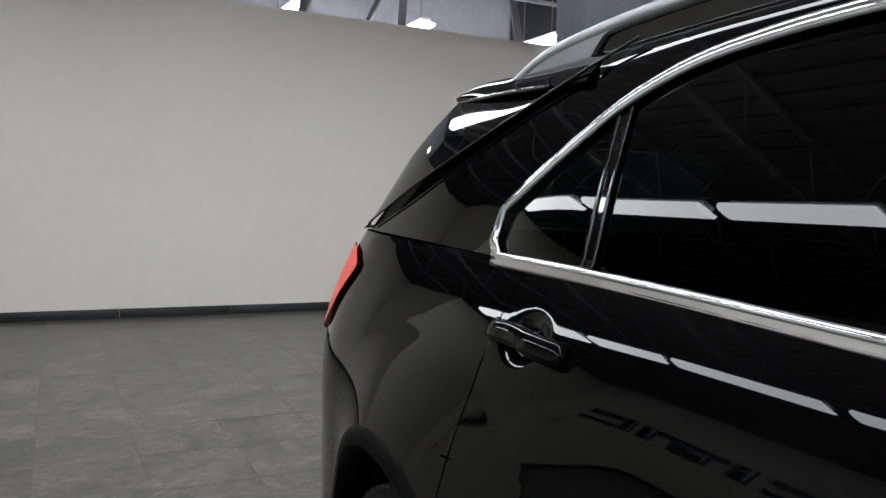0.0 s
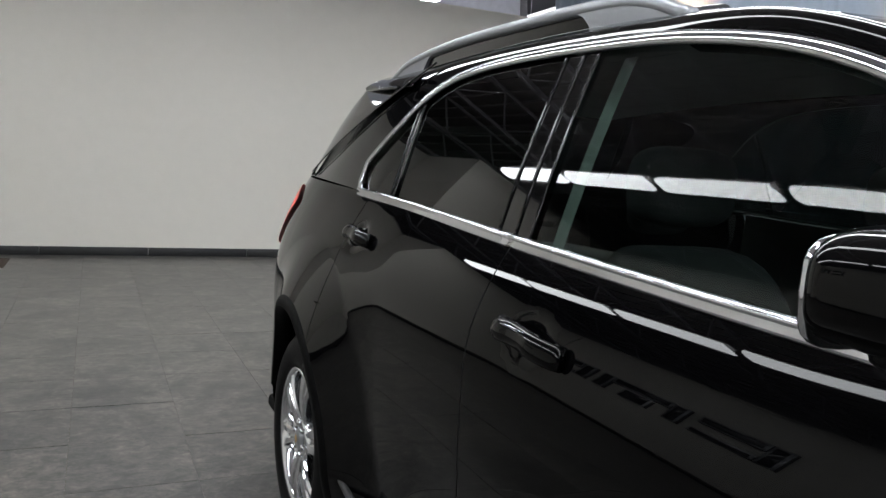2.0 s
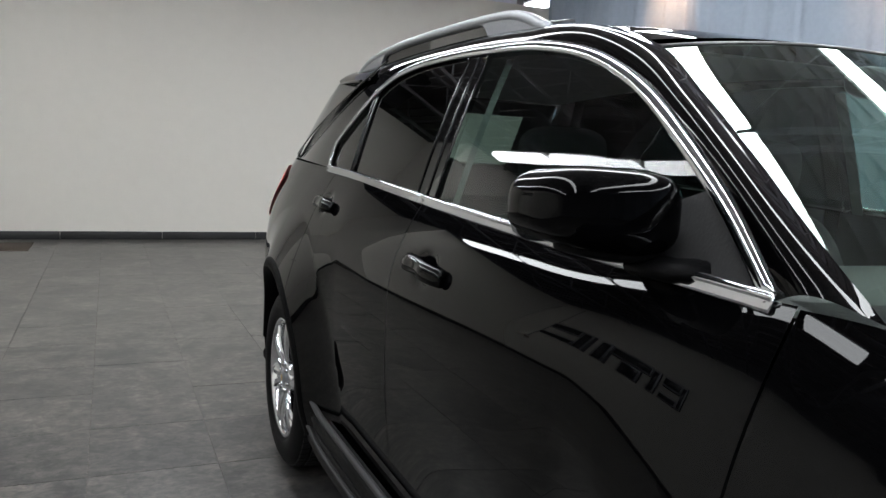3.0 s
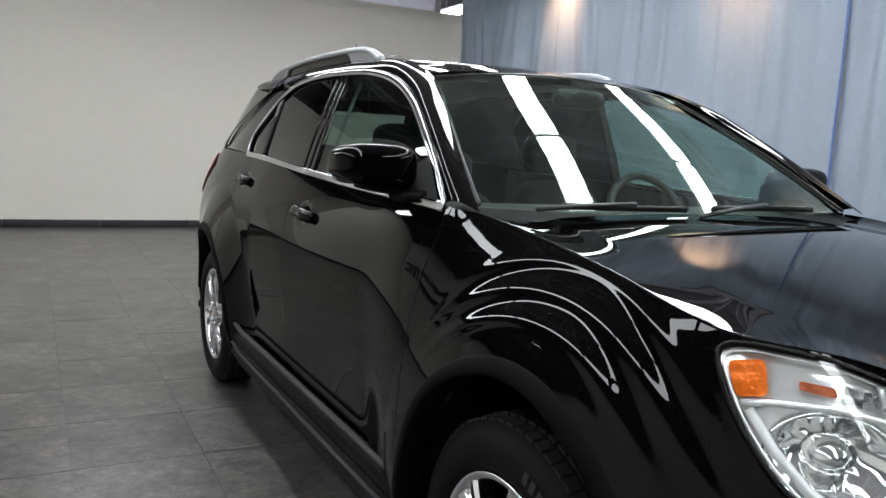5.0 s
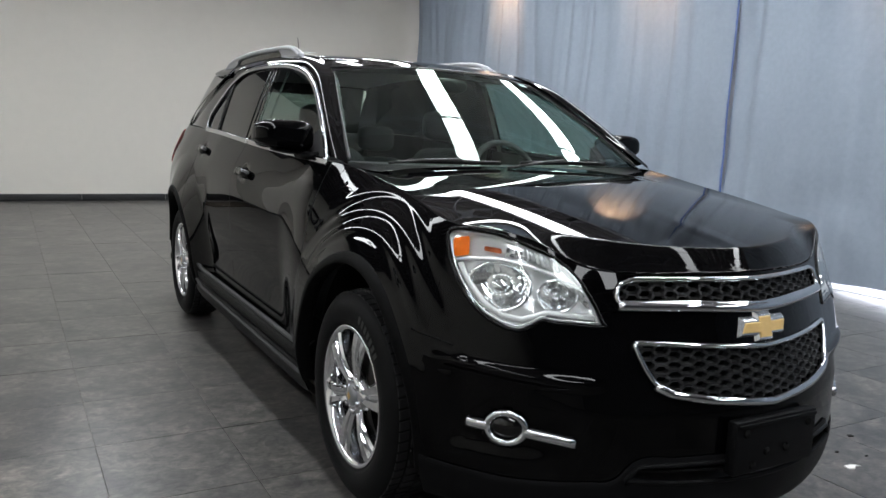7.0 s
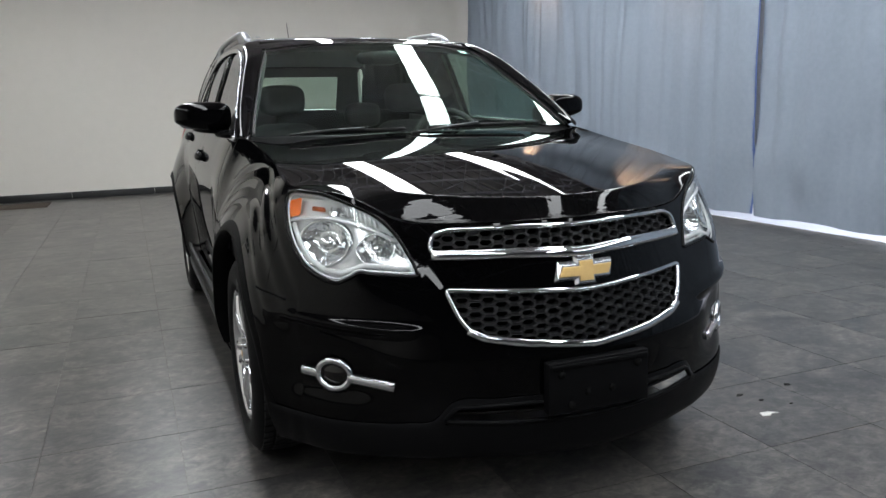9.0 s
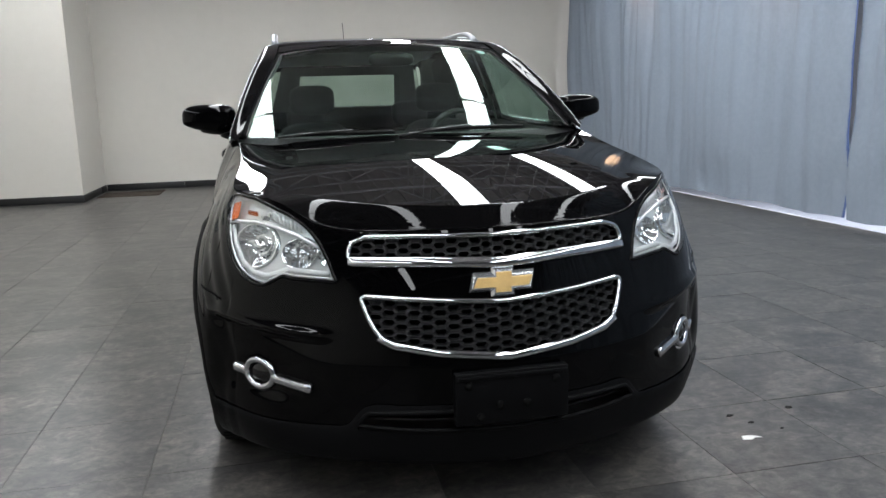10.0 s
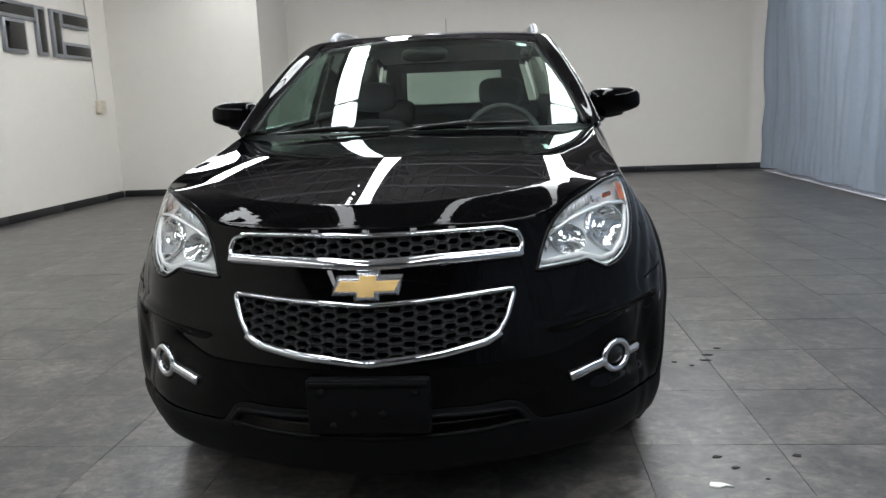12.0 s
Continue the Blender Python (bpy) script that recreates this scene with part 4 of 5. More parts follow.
# tailgate glass and spoiler lip
def rear_screen(a, b):
    hi, lo = np.array((0.545 * a, 3.27 - 0.05 * a * a, 1.545)), np.array((0.655 * a, 3.66 - 0.12 * a * a, 1.24))
    p = hi + (lo - hi) * b
    return (p[0], p[1] + 0.02 * math.sin(math.pi * b), p[2])


v, f = grid(rear_screen, np.linspace(-1, 1, 40), np.linspace(0, 1, 20))
make("rear_window", v, f, REARGLASS, car, "dark rear window").visible_shadow = False
v, f = grid(lambda a, b: (0.66 * a, 3.66 - 0.12 * a * a + 0.10 * b, 1.24 + 0.012 * math.sin(math.pi * b)), np.linspace(-1, 1, 30), np.linspace(0, 1, 5))
make("tailgate_top", v, f, PAINT, car)
v, f = grid(lambda a, b: (0.56 * a, 3.20 + 0.11 * b + 0.06 * (1 - a * a), 1.575 + 0.02 * (1 - a * a) - 0.03 * b - (0.0 if b < 0.9 else 0.02)), np.linspace(-1, 1, 40), np.linspace(0, 1, 10))
make("spoiler", v, f, PAINT, car)


# grilles: chrome surrounds, hexagon mesh, dark backing
def honeycomb(outline, pitch, squash, depth):
    verts, faces = [], []
    c = np.array(outline)
    s0, s1, z0, z1 = c[:, 0].min(), c[:, 0].max(), c[:, 1].min(), c[:, 1].max()
    w, h = pitch, pitch * squash
    row, z = 0, z0
    while z < z1 + h:
        s = -math.ceil(-s0 / (w * 1.5)) * w * 1.5 - (w * 0.75 if row % 2 else 0)
        while s < s1 + w:
            ring = [(s + w * 0.5 * math.cos(a), z + h * 0.5 * math.sin(a)) for a in [math.pi / 3 * k for k in range(6)]]
            if sum(inside(outline, p, q) for p, q in ring) >= 3:
                base = len(verts)
                for p, q in ring:
                    for k, out in ((1.0, -depth), (0.98, -0.006), (0.84, -0.006), (0.78, -depth)):
                        verts.append(skin(s + (p - s) * k, z + (q - z) * k, out))
                for i in range(6):
                    j = (i + 1) % 6
                    for k in range(3):
                        faces.append((base + i * 4 + k, base + j * 4 + k, base + j * 4 + k + 1, base + i * 4 + k + 1))
            s += w * 1.5
        z += h * 0.5
        row += 1
    return verts, faces


for outline, name, w in ((UPPER_GRILLE, "upper_grille", 0.016), (LOWER_GRILLE, "lower_grille", 0.016)):
    back = make(name, *filled(outline, lambda s, z: skin(s, z, -0.045)), MATT, car, "black honeycomb grille in a chrome surround")
    make("honeycomb", *honeycomb(outline, 0.052, 0.50, 0.03), MESHGREY, back, smooth=False)
    make("surround", *outline_strip(outline, w, 0.020, 0.002), CHROME, back, "chrome surround")
    walls = dense(outline)
    v, f = [], []
    for s, z in walls:
        v += [skin(s, z, 0.0), skin(s, z, -0.045)]
    n = len(walls)
    f = [(2 * i, 2 * ((i + 1) % n), 2 * ((i + 1) % n) + 1, 2 * i + 1) for i in range(n)]
    make("grille_wall", v, f, GLOSSBLACK, back)
# broad chrome foot of the upper grille and of the lower one
for pts, w0, par in (([(s, np.interp(abs(s), [0, 0.24, 0.475], [0.795, 0.803, 0.803])) for s in np.linspace(-0.476, 0.476, 61)], 0.028, "upper"),
                     ([(s, np.interp(abs(s), [0, 0.20, 0.33, 0.374], [0.541, 0.558, 0.578, 0.598])) for s in np.linspace(-0.374, 0.374, 61)], 0.024, "lower")):
    prof = [(-w0 / 2, -0.006), (-w0 / 2, 0.006), (-w0 * 0.3, 0.013), (w0 * 0.3, 0.013), (w0 / 2, 0.006), (w0 / 2, -0.006)]
    make("grille_bar", *sweep([skin(s, z, 0.002) for s, z in pts], [skin_normal(s, z) for s, z in pts], prof), CHROME, car, "chrome bar")

# badge: a plain slanted cross bar in gold with a silver rim
def badge(k, out):
    p = [(-0.104, -0.022), (-0.036, -0.022), (-0.036, -0.036), (0.030, -0.036), (0.030, -0.022), (0.088, -0.022), (0.104, 0.022), (0.036, 0.022), (0.036, 0.036), (-0.030, 0.036), (-0.030, 0.022), (-0.088, 0.022)]
    q = []
    for x, z in p:
        r = math.hypot(x, z)
        q.append((x * (1 - k / abs(x) if abs(x) > k else 0), z * (1 - k / abs(z))))
    return [skin(s, 0.745 + z, out) for s, z in q]


def slab_of(lo, hi):
    n = len(lo)
    v = lo + hi
    f = [(i, (i + 1) % n, n + (i + 1) % n, n + i) for i in range(n)]
    f.append(tuple(range(n, 2 * n)))
    return v, f


em = make("badge", *slab_of(badge(-0.005, 0.002), badge(0.004, 0.014)), BADGERIM, car, "plain gold bar badge with a silver rim", smooth=False)
make("gold_face", *slab_of(badge(0.007, 0.012), badge(0.010, 0.0175)), GOLD, em, "gold face", smooth=False)

# plate holder
pl = empty("plate_holder", (0, -0.985, 0.428), "", "")
pl.parent = car
box("plate_back", (-0.168, -0.014, -0.075), (0.168, 0.022, 0.080), PLASTIC, pl, "black plastic plate holder", bevel=0.008)
box("plate_rim", (-0.160, -0.020, 0.060), (0.160, -0.012, 0.072), PLASTIC, pl, bevel=0.003)
for x, z in ((-0.128, 0.045), (0.128, 0.045), (-0.040, -0.018), (0.040, -0.018), (-0.095, -0.05)):
    v, f = lathe([(0, 0.0), (0, 0.009), (0.004, 0.012), (0.006, 0.012)], 16)
    h = make("screw_hole", v, f, MATT, pl)
    h.location, h.rotation_euler = (x, -0.0205, z), (0, 0, radians(90))

# lower bumper cladding and intake
CLAD_TOP = hermite([0, 0.30, 0.425, 0.475, 0.55, 0.65, 0.82, 1.03, 1.10], [0.407, 0.403, 0.392, 0.340, 0.330, 0.326, 0.329, 0.345, 0.362])
ss = np.linspace(-S_BUMP, S_BUMP, 160)
v, f = grid(lambda s, q: skin(s, 0.215 + (CLAD_TOP(abs(s)) - 0.215) * q, 0.004 + 0.008 * math.sin(math.pi * min(q * 1.02, 1)) ** 0.4 - 0.05 * (q == 0)), list(ss), [0, 0.02, 0.1, 0.2, 0.3, 0.4, 0.5, 0.6, 0.7, 0.8, 0.9, 0.97, 1.0])
kept = []
for face in f:
    i, j = divmod(face[0], 13)
    q = [0, 0.02, 0.1, 0.2, 0.3, 0.4, 0.5, 0.6, 0.7, 0.8, 0.9, 0.97, 1.0]
    s, z = (ss[i] + ss[i + 1]) / 2, 0.215 + (CLAD_TOP(abs((ss[i] + ss[i + 1]) / 2)) - 0.215) * (q[j] + q[j + 1]) / 2
    if not inside(INTAKE, s, z):
        kept.append(face)
make("bumper_cladding", v, kept, PLASTIC, car, "matt charcoal lower bumper cladding")
ink = make("air_intake", *filled(INTAKE, lambda s, z: skin(s, z, -0.06)), MATT, car, "dark lower air intake")
make("intake_rim", *outline_strip(INTAKE, 0.014, 0.016, 0.008), PLASTIC, ink)
make("intake_slat", *sweep([skin(s, 0.355, -0.02) for s in np.linspace(-SX(0.47), SX(0.47), 40)], Vector((0, -1, 0)), round_profile(0.010, 0.02, 6)), BLACK, ink)

# lamps
for side in (1, -1):
    def at(s, z, out=0.0):
        return skin(s * side, z, out)

    def both(vf):
        return vf if side > 0 else (vf[0], [tuple(reversed(q)) for q in vf[1]])
    c = np.mean(np.array(dense(HEADLIGHT)), axis=0)
    BOWLS = ((0.842, 0.838, 0.100, 0.061), (0.652, 0.822, 0.056, 0.040))

    def housing(s, z):
        d = 0.022 * min(1.0, 5.0 * (1 - max(0.0, max(abs(s - c[0]) / 0.29, abs(z - c[1]) / 0.135))))
        return at(s, z, -0.006 - max(d, 0))
    flat, ff = filled(HEADLIGHT, lambda s, z: (s, z, 0), 22)
    ff = [q for q in ff if not any(math.hypot((sum(flat[i][0] for i in q) / len(q) - b0) / b2, (sum(flat[i][1] for i in q) / len(q) - b1) / b3) < 0.98 for b0, b1, b2, b3 in BOWLS)]
    hl = make("headlight", *both(([housing(p[0], p[1]) for p in flat], ff)), LAMPGREY, car, "clear headlight with chrome bowls and amber marker")
    lens = make("lens", *both(filled(HEADLIGHT, lambda s, z: at(s, z, 0.004), 12)), CLEAR, hl, "clear lens")
    lens.visible_shadow = False
    make("seal", *sweep([at(s, z, -0.001) for s, z in dense(HEADLIGHT)], [skin_normal(s * side, z) for s, z in dense(HEADLIGHT)], round_profile(0.012, 0.012, 8), True), PAINT, hl, "black seal")
    inner = [(c[0] + (s - c[0]) * 0.95, c[1] + (z - c[1]) * 0.92) for s, z in dense(HEADLIGHT)]
    make("bezel", *sweep([at(s, z, -0.009) for s, z in inner], [skin_normal(s * side, z) for s, z in inner], round_profile(0.005, 0.005, 8), True), LAMPSILVER, hl, "pale silver bezel")
    low = [(0.545, 0.766), (0.62, 0.772), (0.68, 0.778), (0.712, 0.768), (0.755, 0.757), (0.815, 0.764), (0.875, 0.792), (0.935, 0.840), (0.985, 0.889)]
    make("lower_bezel", *sweep([at(s, z, -0.013) for s, z in low], [skin_normal(s * side, z) for s, z in low], round_profile(0.017, 0.010, 10)), LOWBEZEL, hl, "white-silver lower bezel")
    for s, z, rs, rz in BOWLS:
        vv, ff = [], []
        prof = [(1.16, -0.030), (1.12, -0.018), (1.05, -0.014), (0.99, -0.018), (0.92, -0.026), (0.76, -0.042), (0.55, -0.054), (0.36, -0.060), (0.33, -0.040), (0.24, -0.031), (0.0, -0.028)]
        m = 64
        for q, out in prof:
            for k in range(m):
                ss_ = s + rs * q * math.cos(2 * math.pi * k / m)
                flute = 0.0016 * math.sin(ss_ * 2 * math.pi / 0.022) if 0.5 < q < 0.95 else 0
                vv.append(at(ss_, z + rz * q * math.sin(2 * math.pi * k / m), out + flute))
        for j in range(len(prof) - 1):
            for k in range(m):
                ff.append((j * m + k, (j + 1) * m + k, (j + 1) * m + (k + 1) % m, j * m + (k + 1) % m))
        make("reflector_bowl", vv, ff if side > 0 else [tuple(reversed(q)) for q in ff], REFLECTOR, hl, "round chrome bowl")
    am = cornered([(0.955, 0.914), (1.012, 0.904), (1.042, 0.953), (0.972, 0.965)], 0.012)
    make("amber_marker", *both(filled(am, lambda s, z: at(s, z, -0.009), 4)), AMBER, hl, "amber side marker")
    am = cornered([(0.840, 0.925), (0.905, 0.929), (0.908, 0.942), (0.846, 0.939)], 0.006)
    make("amber_marker", *both(filled(am, lambda s, z: at(s, z, -0.012), 4)), DEEPAMBER, hl, "amber turn signal")
    # flutes across the upper strip and a divider bar
    for k in range(8):
        s0 = 0.650 + k * 0.016
        zz = 0.893 + 0.035 * k / 8
        make("flute", *sweep([at(s0, zz - 0.012 + 0.01 * k / 8, -0.012), at(s0 + 0.012, zz + 0.022 + 0.012 * k / 8, -0.012)], Vector((0, -1, 0.2)), round_profile(0.012, 0.010, 6)), LAMPSILVER, hl)
    make("divider", *sweep([at(s, z, -0.010) for s, z in ((0.585, 0.842), (0.66, 0.874), (0.74, 0.897), (0.84, 0.910), (0.95, 0.905), (1.0, 0.897))], Vector((0, -1, 0.2)), round_profile(0.012, 0.012, 8)), LAMPSILVER, hl)

    random.seed(31)
    for name, s0, s1, n, zlo, zhi, m in (("facet_block", 0.560, 0.640, 5, lambda q: 0.790 + 0.05 * q, lambda q: 0.835 + 0.04 * q, 3), ("facet_block", 0.690, 0.830, 9, lambda q: 0.905 + 0.012 * q, lambda q: 0.925 + 0.018 * q, 2)):
        vv, ff = [], []
        for i in range(n):
            for k in range(m):
                b, tilt, lift = len(vv), random.uniform(-0.006, 0.006), random.uniform(-0.005, 0.005)
                for q, r, o in ((0.04, 0.06, -tilt - lift), (0.96, 0.06, tilt - lift), (0.96, 0.94, tilt + lift), (0.04, 0.94, -tilt + lift)):
                    w = (i + q) / n
                    z0, z1 = zlo(w), zhi(w)
                    vv.append(at(s0 + (s1 - s0) * w, z0 + (z1 - z0) * (k + r) / m, -0.016 + o))
                ff.append((b, b + 1, b + 2, b + 3))
        make(name, *both((vv, ff)), REFLECTOR, hl, smooth=False)

    # fog lamp: pocket, chrome ring, side bars
    fog = make("fog_lamp", *both(filled(FOG, lambda s, z: at(s, z, -0.03), 5)), MATT, car, "round fog lamp in a chrome ring with a chrome blade")
    ring = [(FOG_S + 0.054 * math.cos(a), FOG_Z + 0.042 * math.sin(a)) for a in np.linspace(0, 2 * math.pi, 48)[:-1]]
    make("chrome_ring", *sweep([at(s, z, 0.002) for s, z in ring], [skin_normal(s * side, z) for s, z in ring], round_profile(0.021, 0.022, 10), True), CHROME, fog, "chrome ring")
    glass_ring = [(FOG_S + 0.043 * math.cos(a), FOG_Z + 0.032 * math.sin(a)) for a in np.linspace(0, 2 * math.pi, 36)[:-1]]
    make("fog_lens", *both(filled(glass_ring, lambda s, z: at(s, z, -0.004 + 0.012 * (1 - (math.hypot((s - FOG_S) / 1.6, z - FOG_Z) / 0.034) ** 2)), 5)), GLOSSBLACK, fog)
    for a, b in (((0.726, 0.456), (0.588, 0.437)), ((0.832, 0.463), (0.892, 0.466))):
        pts = [(a[0] + (b[0] - a[0]) * k / 8, a[1] + (b[1] - a[1]) * k / 8) for k in range(9)]
        prof = [(-0.014, -0.01), (-0.014, 0.004), (-0.008, 0.010), (0.008, 0.010), (0.014, 0.004), (0.014, -0.01)]
        make("chrome_blade", *sweep([at(s, z, 0.004) for s, z in pts], [skin_normal(s * side, z) for s, z in pts], prof), CHROME, fog, "chrome blade")
    # tail lamp
    tl = cornered([(SY(3.36), 1.150), (SY(3.50), 1.190), (S_END - 0.78, 1.205), (S_END - 0.72, 1.06), (S_END - 0.80, 0.93), (SY(3.52), 0.98)], 0.04)
    make("tail_lamp", *both(filled(tl, lambda s, z: at(s, z, 0.012), 5)), RED, car, "red tail lamp")

    # shut line between bumper and fender, and fuel-side details
    pts = [(1.088 - 0.145 * k / 12, 0.695 - 0.022 * k / 12) for k in range(13)]
    make("shut_line", *sweep([at(s, z, 0.0002) for s, z in pts], [skin_normal(s * side, z) for s, z in pts], round_profile(0.007, 0.003, 6)), MATT, car)

# liner behind the shut lines and a floor pan
def inner_shell(s, q):
    z = 0.24 + (TOP(abs(s)) - 0.02 - 0.24) * q
    return skin(s, z, -0.03)


for side in (1, -1):
    for a, b in ((0.44, 0.47), (1.64, 1.67), (2.56, 2.59)):
        v, f = grid(lambda s, q: inner_shell(s * side, q), list(np.linspace(SY(a), SY(b), 3)), list(np.linspace(0, 1, 30)))
        v = [(p[0], p[1], max(p[2], 0.88) if a > 2 else p[2]) for p in v]
        make("door_jamb", v, f, MATT, car)
box("floor_pan", (-0.82, -0.55, 0.24), (0.82, 3.6, 0.30), MATT, car, bevel=0.02)
box("engine_bay", (-0.45, -0.60, 0.30), (0.45, 0.30, 0.74), MATT, car, bevel=0.05)


# ---- wheels ----
def wheel(y, side):
    """Tyre with tread, chrome six-spoke rim and cap; x points outwards before turning."""
    ob = empty("wheel", (0.884 * side, y, TYRE_R), "", "")
    for k in list(ob.keys()):
        del ob[k]
    ob["label"] = "black tyre on a chrome six-spoke wheel"
    ob.parent = car
    ob.rotation_euler = (0, 0, 0 if side > 0 else math.pi)
    R = TYRE_R
    prof = [(-0.205, 0.232), (-0.215, 0.27), (-0.214, 0.31), (-0.200, 0.336), (-0.175, R - 0.008), (-0.10, R - 0.004), (-0.03, R - 0.008), (-0.012, 0.338), (0.002, 0.312), (0.006, 0.285), (0.002, 0.262), (-0.004, 0.252), (-0.012, 0.246), (-0.018, 0.232)]
    ty = make("tyre", *lathe(prof, 96), RUBBER, ob, "black rubber tyre")
    v, f = [], []
    for i in range(64):
        a0 = 2 * math.pi * i / 64
        for x0, x1, sk in ((-0.026, -0.058, 0.0), (-0.066, -0.104, 0.35), (-0.112, -0.150, 0.0), (-0.158, -0.190, 0.35)):
            a, w = a0 + sk * 0.1, 0.075
            b = len(v)
            for r in (R - 0.016, R + 0.002):
                rr = r - (0.006 if x0 > -0.03 or x1 < -0.18 else 0)
                for x, da in ((x0, 0), (x1, 0.012), (x1, w + 0.012), (x0, w)):
                    v.append((x, rr * math.cos(a + da), rr * math.sin(a + da)))
            f += [(b + 4, b + 5, b + 6, b + 7), (b, b + 1, b + 5, b + 4), (b + 1, b + 2, b + 6, b + 5), (b + 2, b + 3, b + 7, b + 6), (b + 3, b, b + 4, b + 7)]
    make("tread", v, f, TREAD, ty, smooth=False)
    # raised marks on the sidewall: plain bars
    v, f = [], []
    for a0 in (0.7,):
        for k in range(7):
            a, b = a0 + k * 0.085, len(v)
            for r in (0.288, 0.316):
                for da in (0, 0.05):
                    v.append((0.0075 - abs(r - 0.295) * 0.06, r * math.cos(a + da), r * math.sin(a + da)))
            f.append((b, b + 1, b + 3, b + 2))
    make("sidewall_mark", v, f, plain("sidewall_mark", (0.02, 0.02, 0.02), rough=0.6), ty, smooth=False)
    rim = make("rim", *lathe([(-0.20, 0.225), (-0.10, 0.205), (-0.06, 0.212), (-0.030, 0.226), (-0.020, 0.238), (-0.012, 0.243), (-0.006, 0.240), (-0.010, 0.228), (-0.022, 0.222), (-0.03, 0.218), (-0.045, 0.214)], 72), WHEEL, ob, "chrome rim")
    make("brake_drum", *lathe([(-0.12, 0.0), (-0.11, 0.155), (-0.13, 0.16), (-0.16, 0.16)], 40), plain("brake_metal", (0.16, 0.15, 0.145), rough=0.45, metal=0.8), ob)
    # six broad spokes, each split by a groove
    for k in range(6):
        a = math.pi / 3 * k + 0.26
        v, f = [], []
        n = 9
        for i in range(n):
            r = 0.045 + (0.222 - 0.045) * i / (n - 1)
            half = 0.019 + 0.034 * (i / (n - 1)) ** 1.3
            x = -0.030 + 0.018 * math.sin(math.pi * min(i / (n - 1), 1) * 0.75)
            for w, dx in ((-1.0, -0.035), (-1.0, -0.004), (-0.80, 0.004), (-0.28, 0.000), (-0.12, -0.010), (0.12, -0.010), (0.28, 0.000), (0.80, 0.004), (1.0, -0.004), (1.0, -0.035)):
                y0, z0 = r, w * half
                v.append((x + dx, y0 * math.cos(a) - z0 * math.sin(a), y0 * math.sin(a) + z0 * math.cos(a)))
        for i in range(n - 1):
            for j in range(9):
                f.append((i * 10 + j, i * 10 + j + 1, (i + 1) * 10 + j + 1, (i + 1) * 10 + j))
        make("spoke", v, f, WHEEL, rim, smooth=False)
    make("hub", *lathe([(-0.05, 0.075), (-0.028, 0.070), (-0.020, 0.060), (-0.020, 0.036)], 36), WHEEL, rim)
    make("cap", *lathe([(-0.022, 0.036), (-0.012, 0.034), (-0.008, 0.026), (-0.006, 0.0)], 32), SATIN, rim, "silver centre cap")
    make("cap_mark", *lathe([(-0.0055, 0.015), (-0.004, 0.013), (-0.004, 0.0)], 4), GOLD, rim, "gold mark")
    for k in range(6):
        a = math.pi / 3 * k + 0.26 + math.pi / 6
        v, f = lathe([(-0.03, 0.011), (-0.012, 0.010), (-0.008, 0.006), (-0.008, 0.0)], 10)
        v = [(p[0], p[1] + 0.053 * math.cos(a), p[2] + 0.053 * math.sin(a)) for p in v]
        make("lug_nut", v, f, CHROME, rim)
    return ob


for y in (0.0, WHEELBASE):
    for side in (-1, 1):
        wheel(y, side)


# ---- mirrors, handles, rails, wipers ----
def egg(centre, size, power=3.0, n=28, m=18, shape=None):
    """A rounded box (superellipsoid); shape may bend its points."""
    v, f = [], []

    def p(c, e):
        return math.copysign(abs(c) ** e, c)
    e = 2.0 / power
    for j in range(m + 1):
        b = -math.pi / 2 + math.pi * j / m
        for i in range(n):
            a = 2 * math.pi * i / n
            q = (p(math.cos(b), e) * p(math.cos(a), e), p(math.cos(b), e) * p(math.sin(a), e), p(math.sin(b), e))
            if shape:
                q = shape(*q)
            v.append(tuple(centre[k] + size[k] * q[k] for k in range(3)))
    for j in range(m):
        for i in range(n):
            f.append((j * n + i, j * n + (i + 1) % n, (j + 1) * n + (i + 1) % n, (j + 1) * n + i))
    return v, f


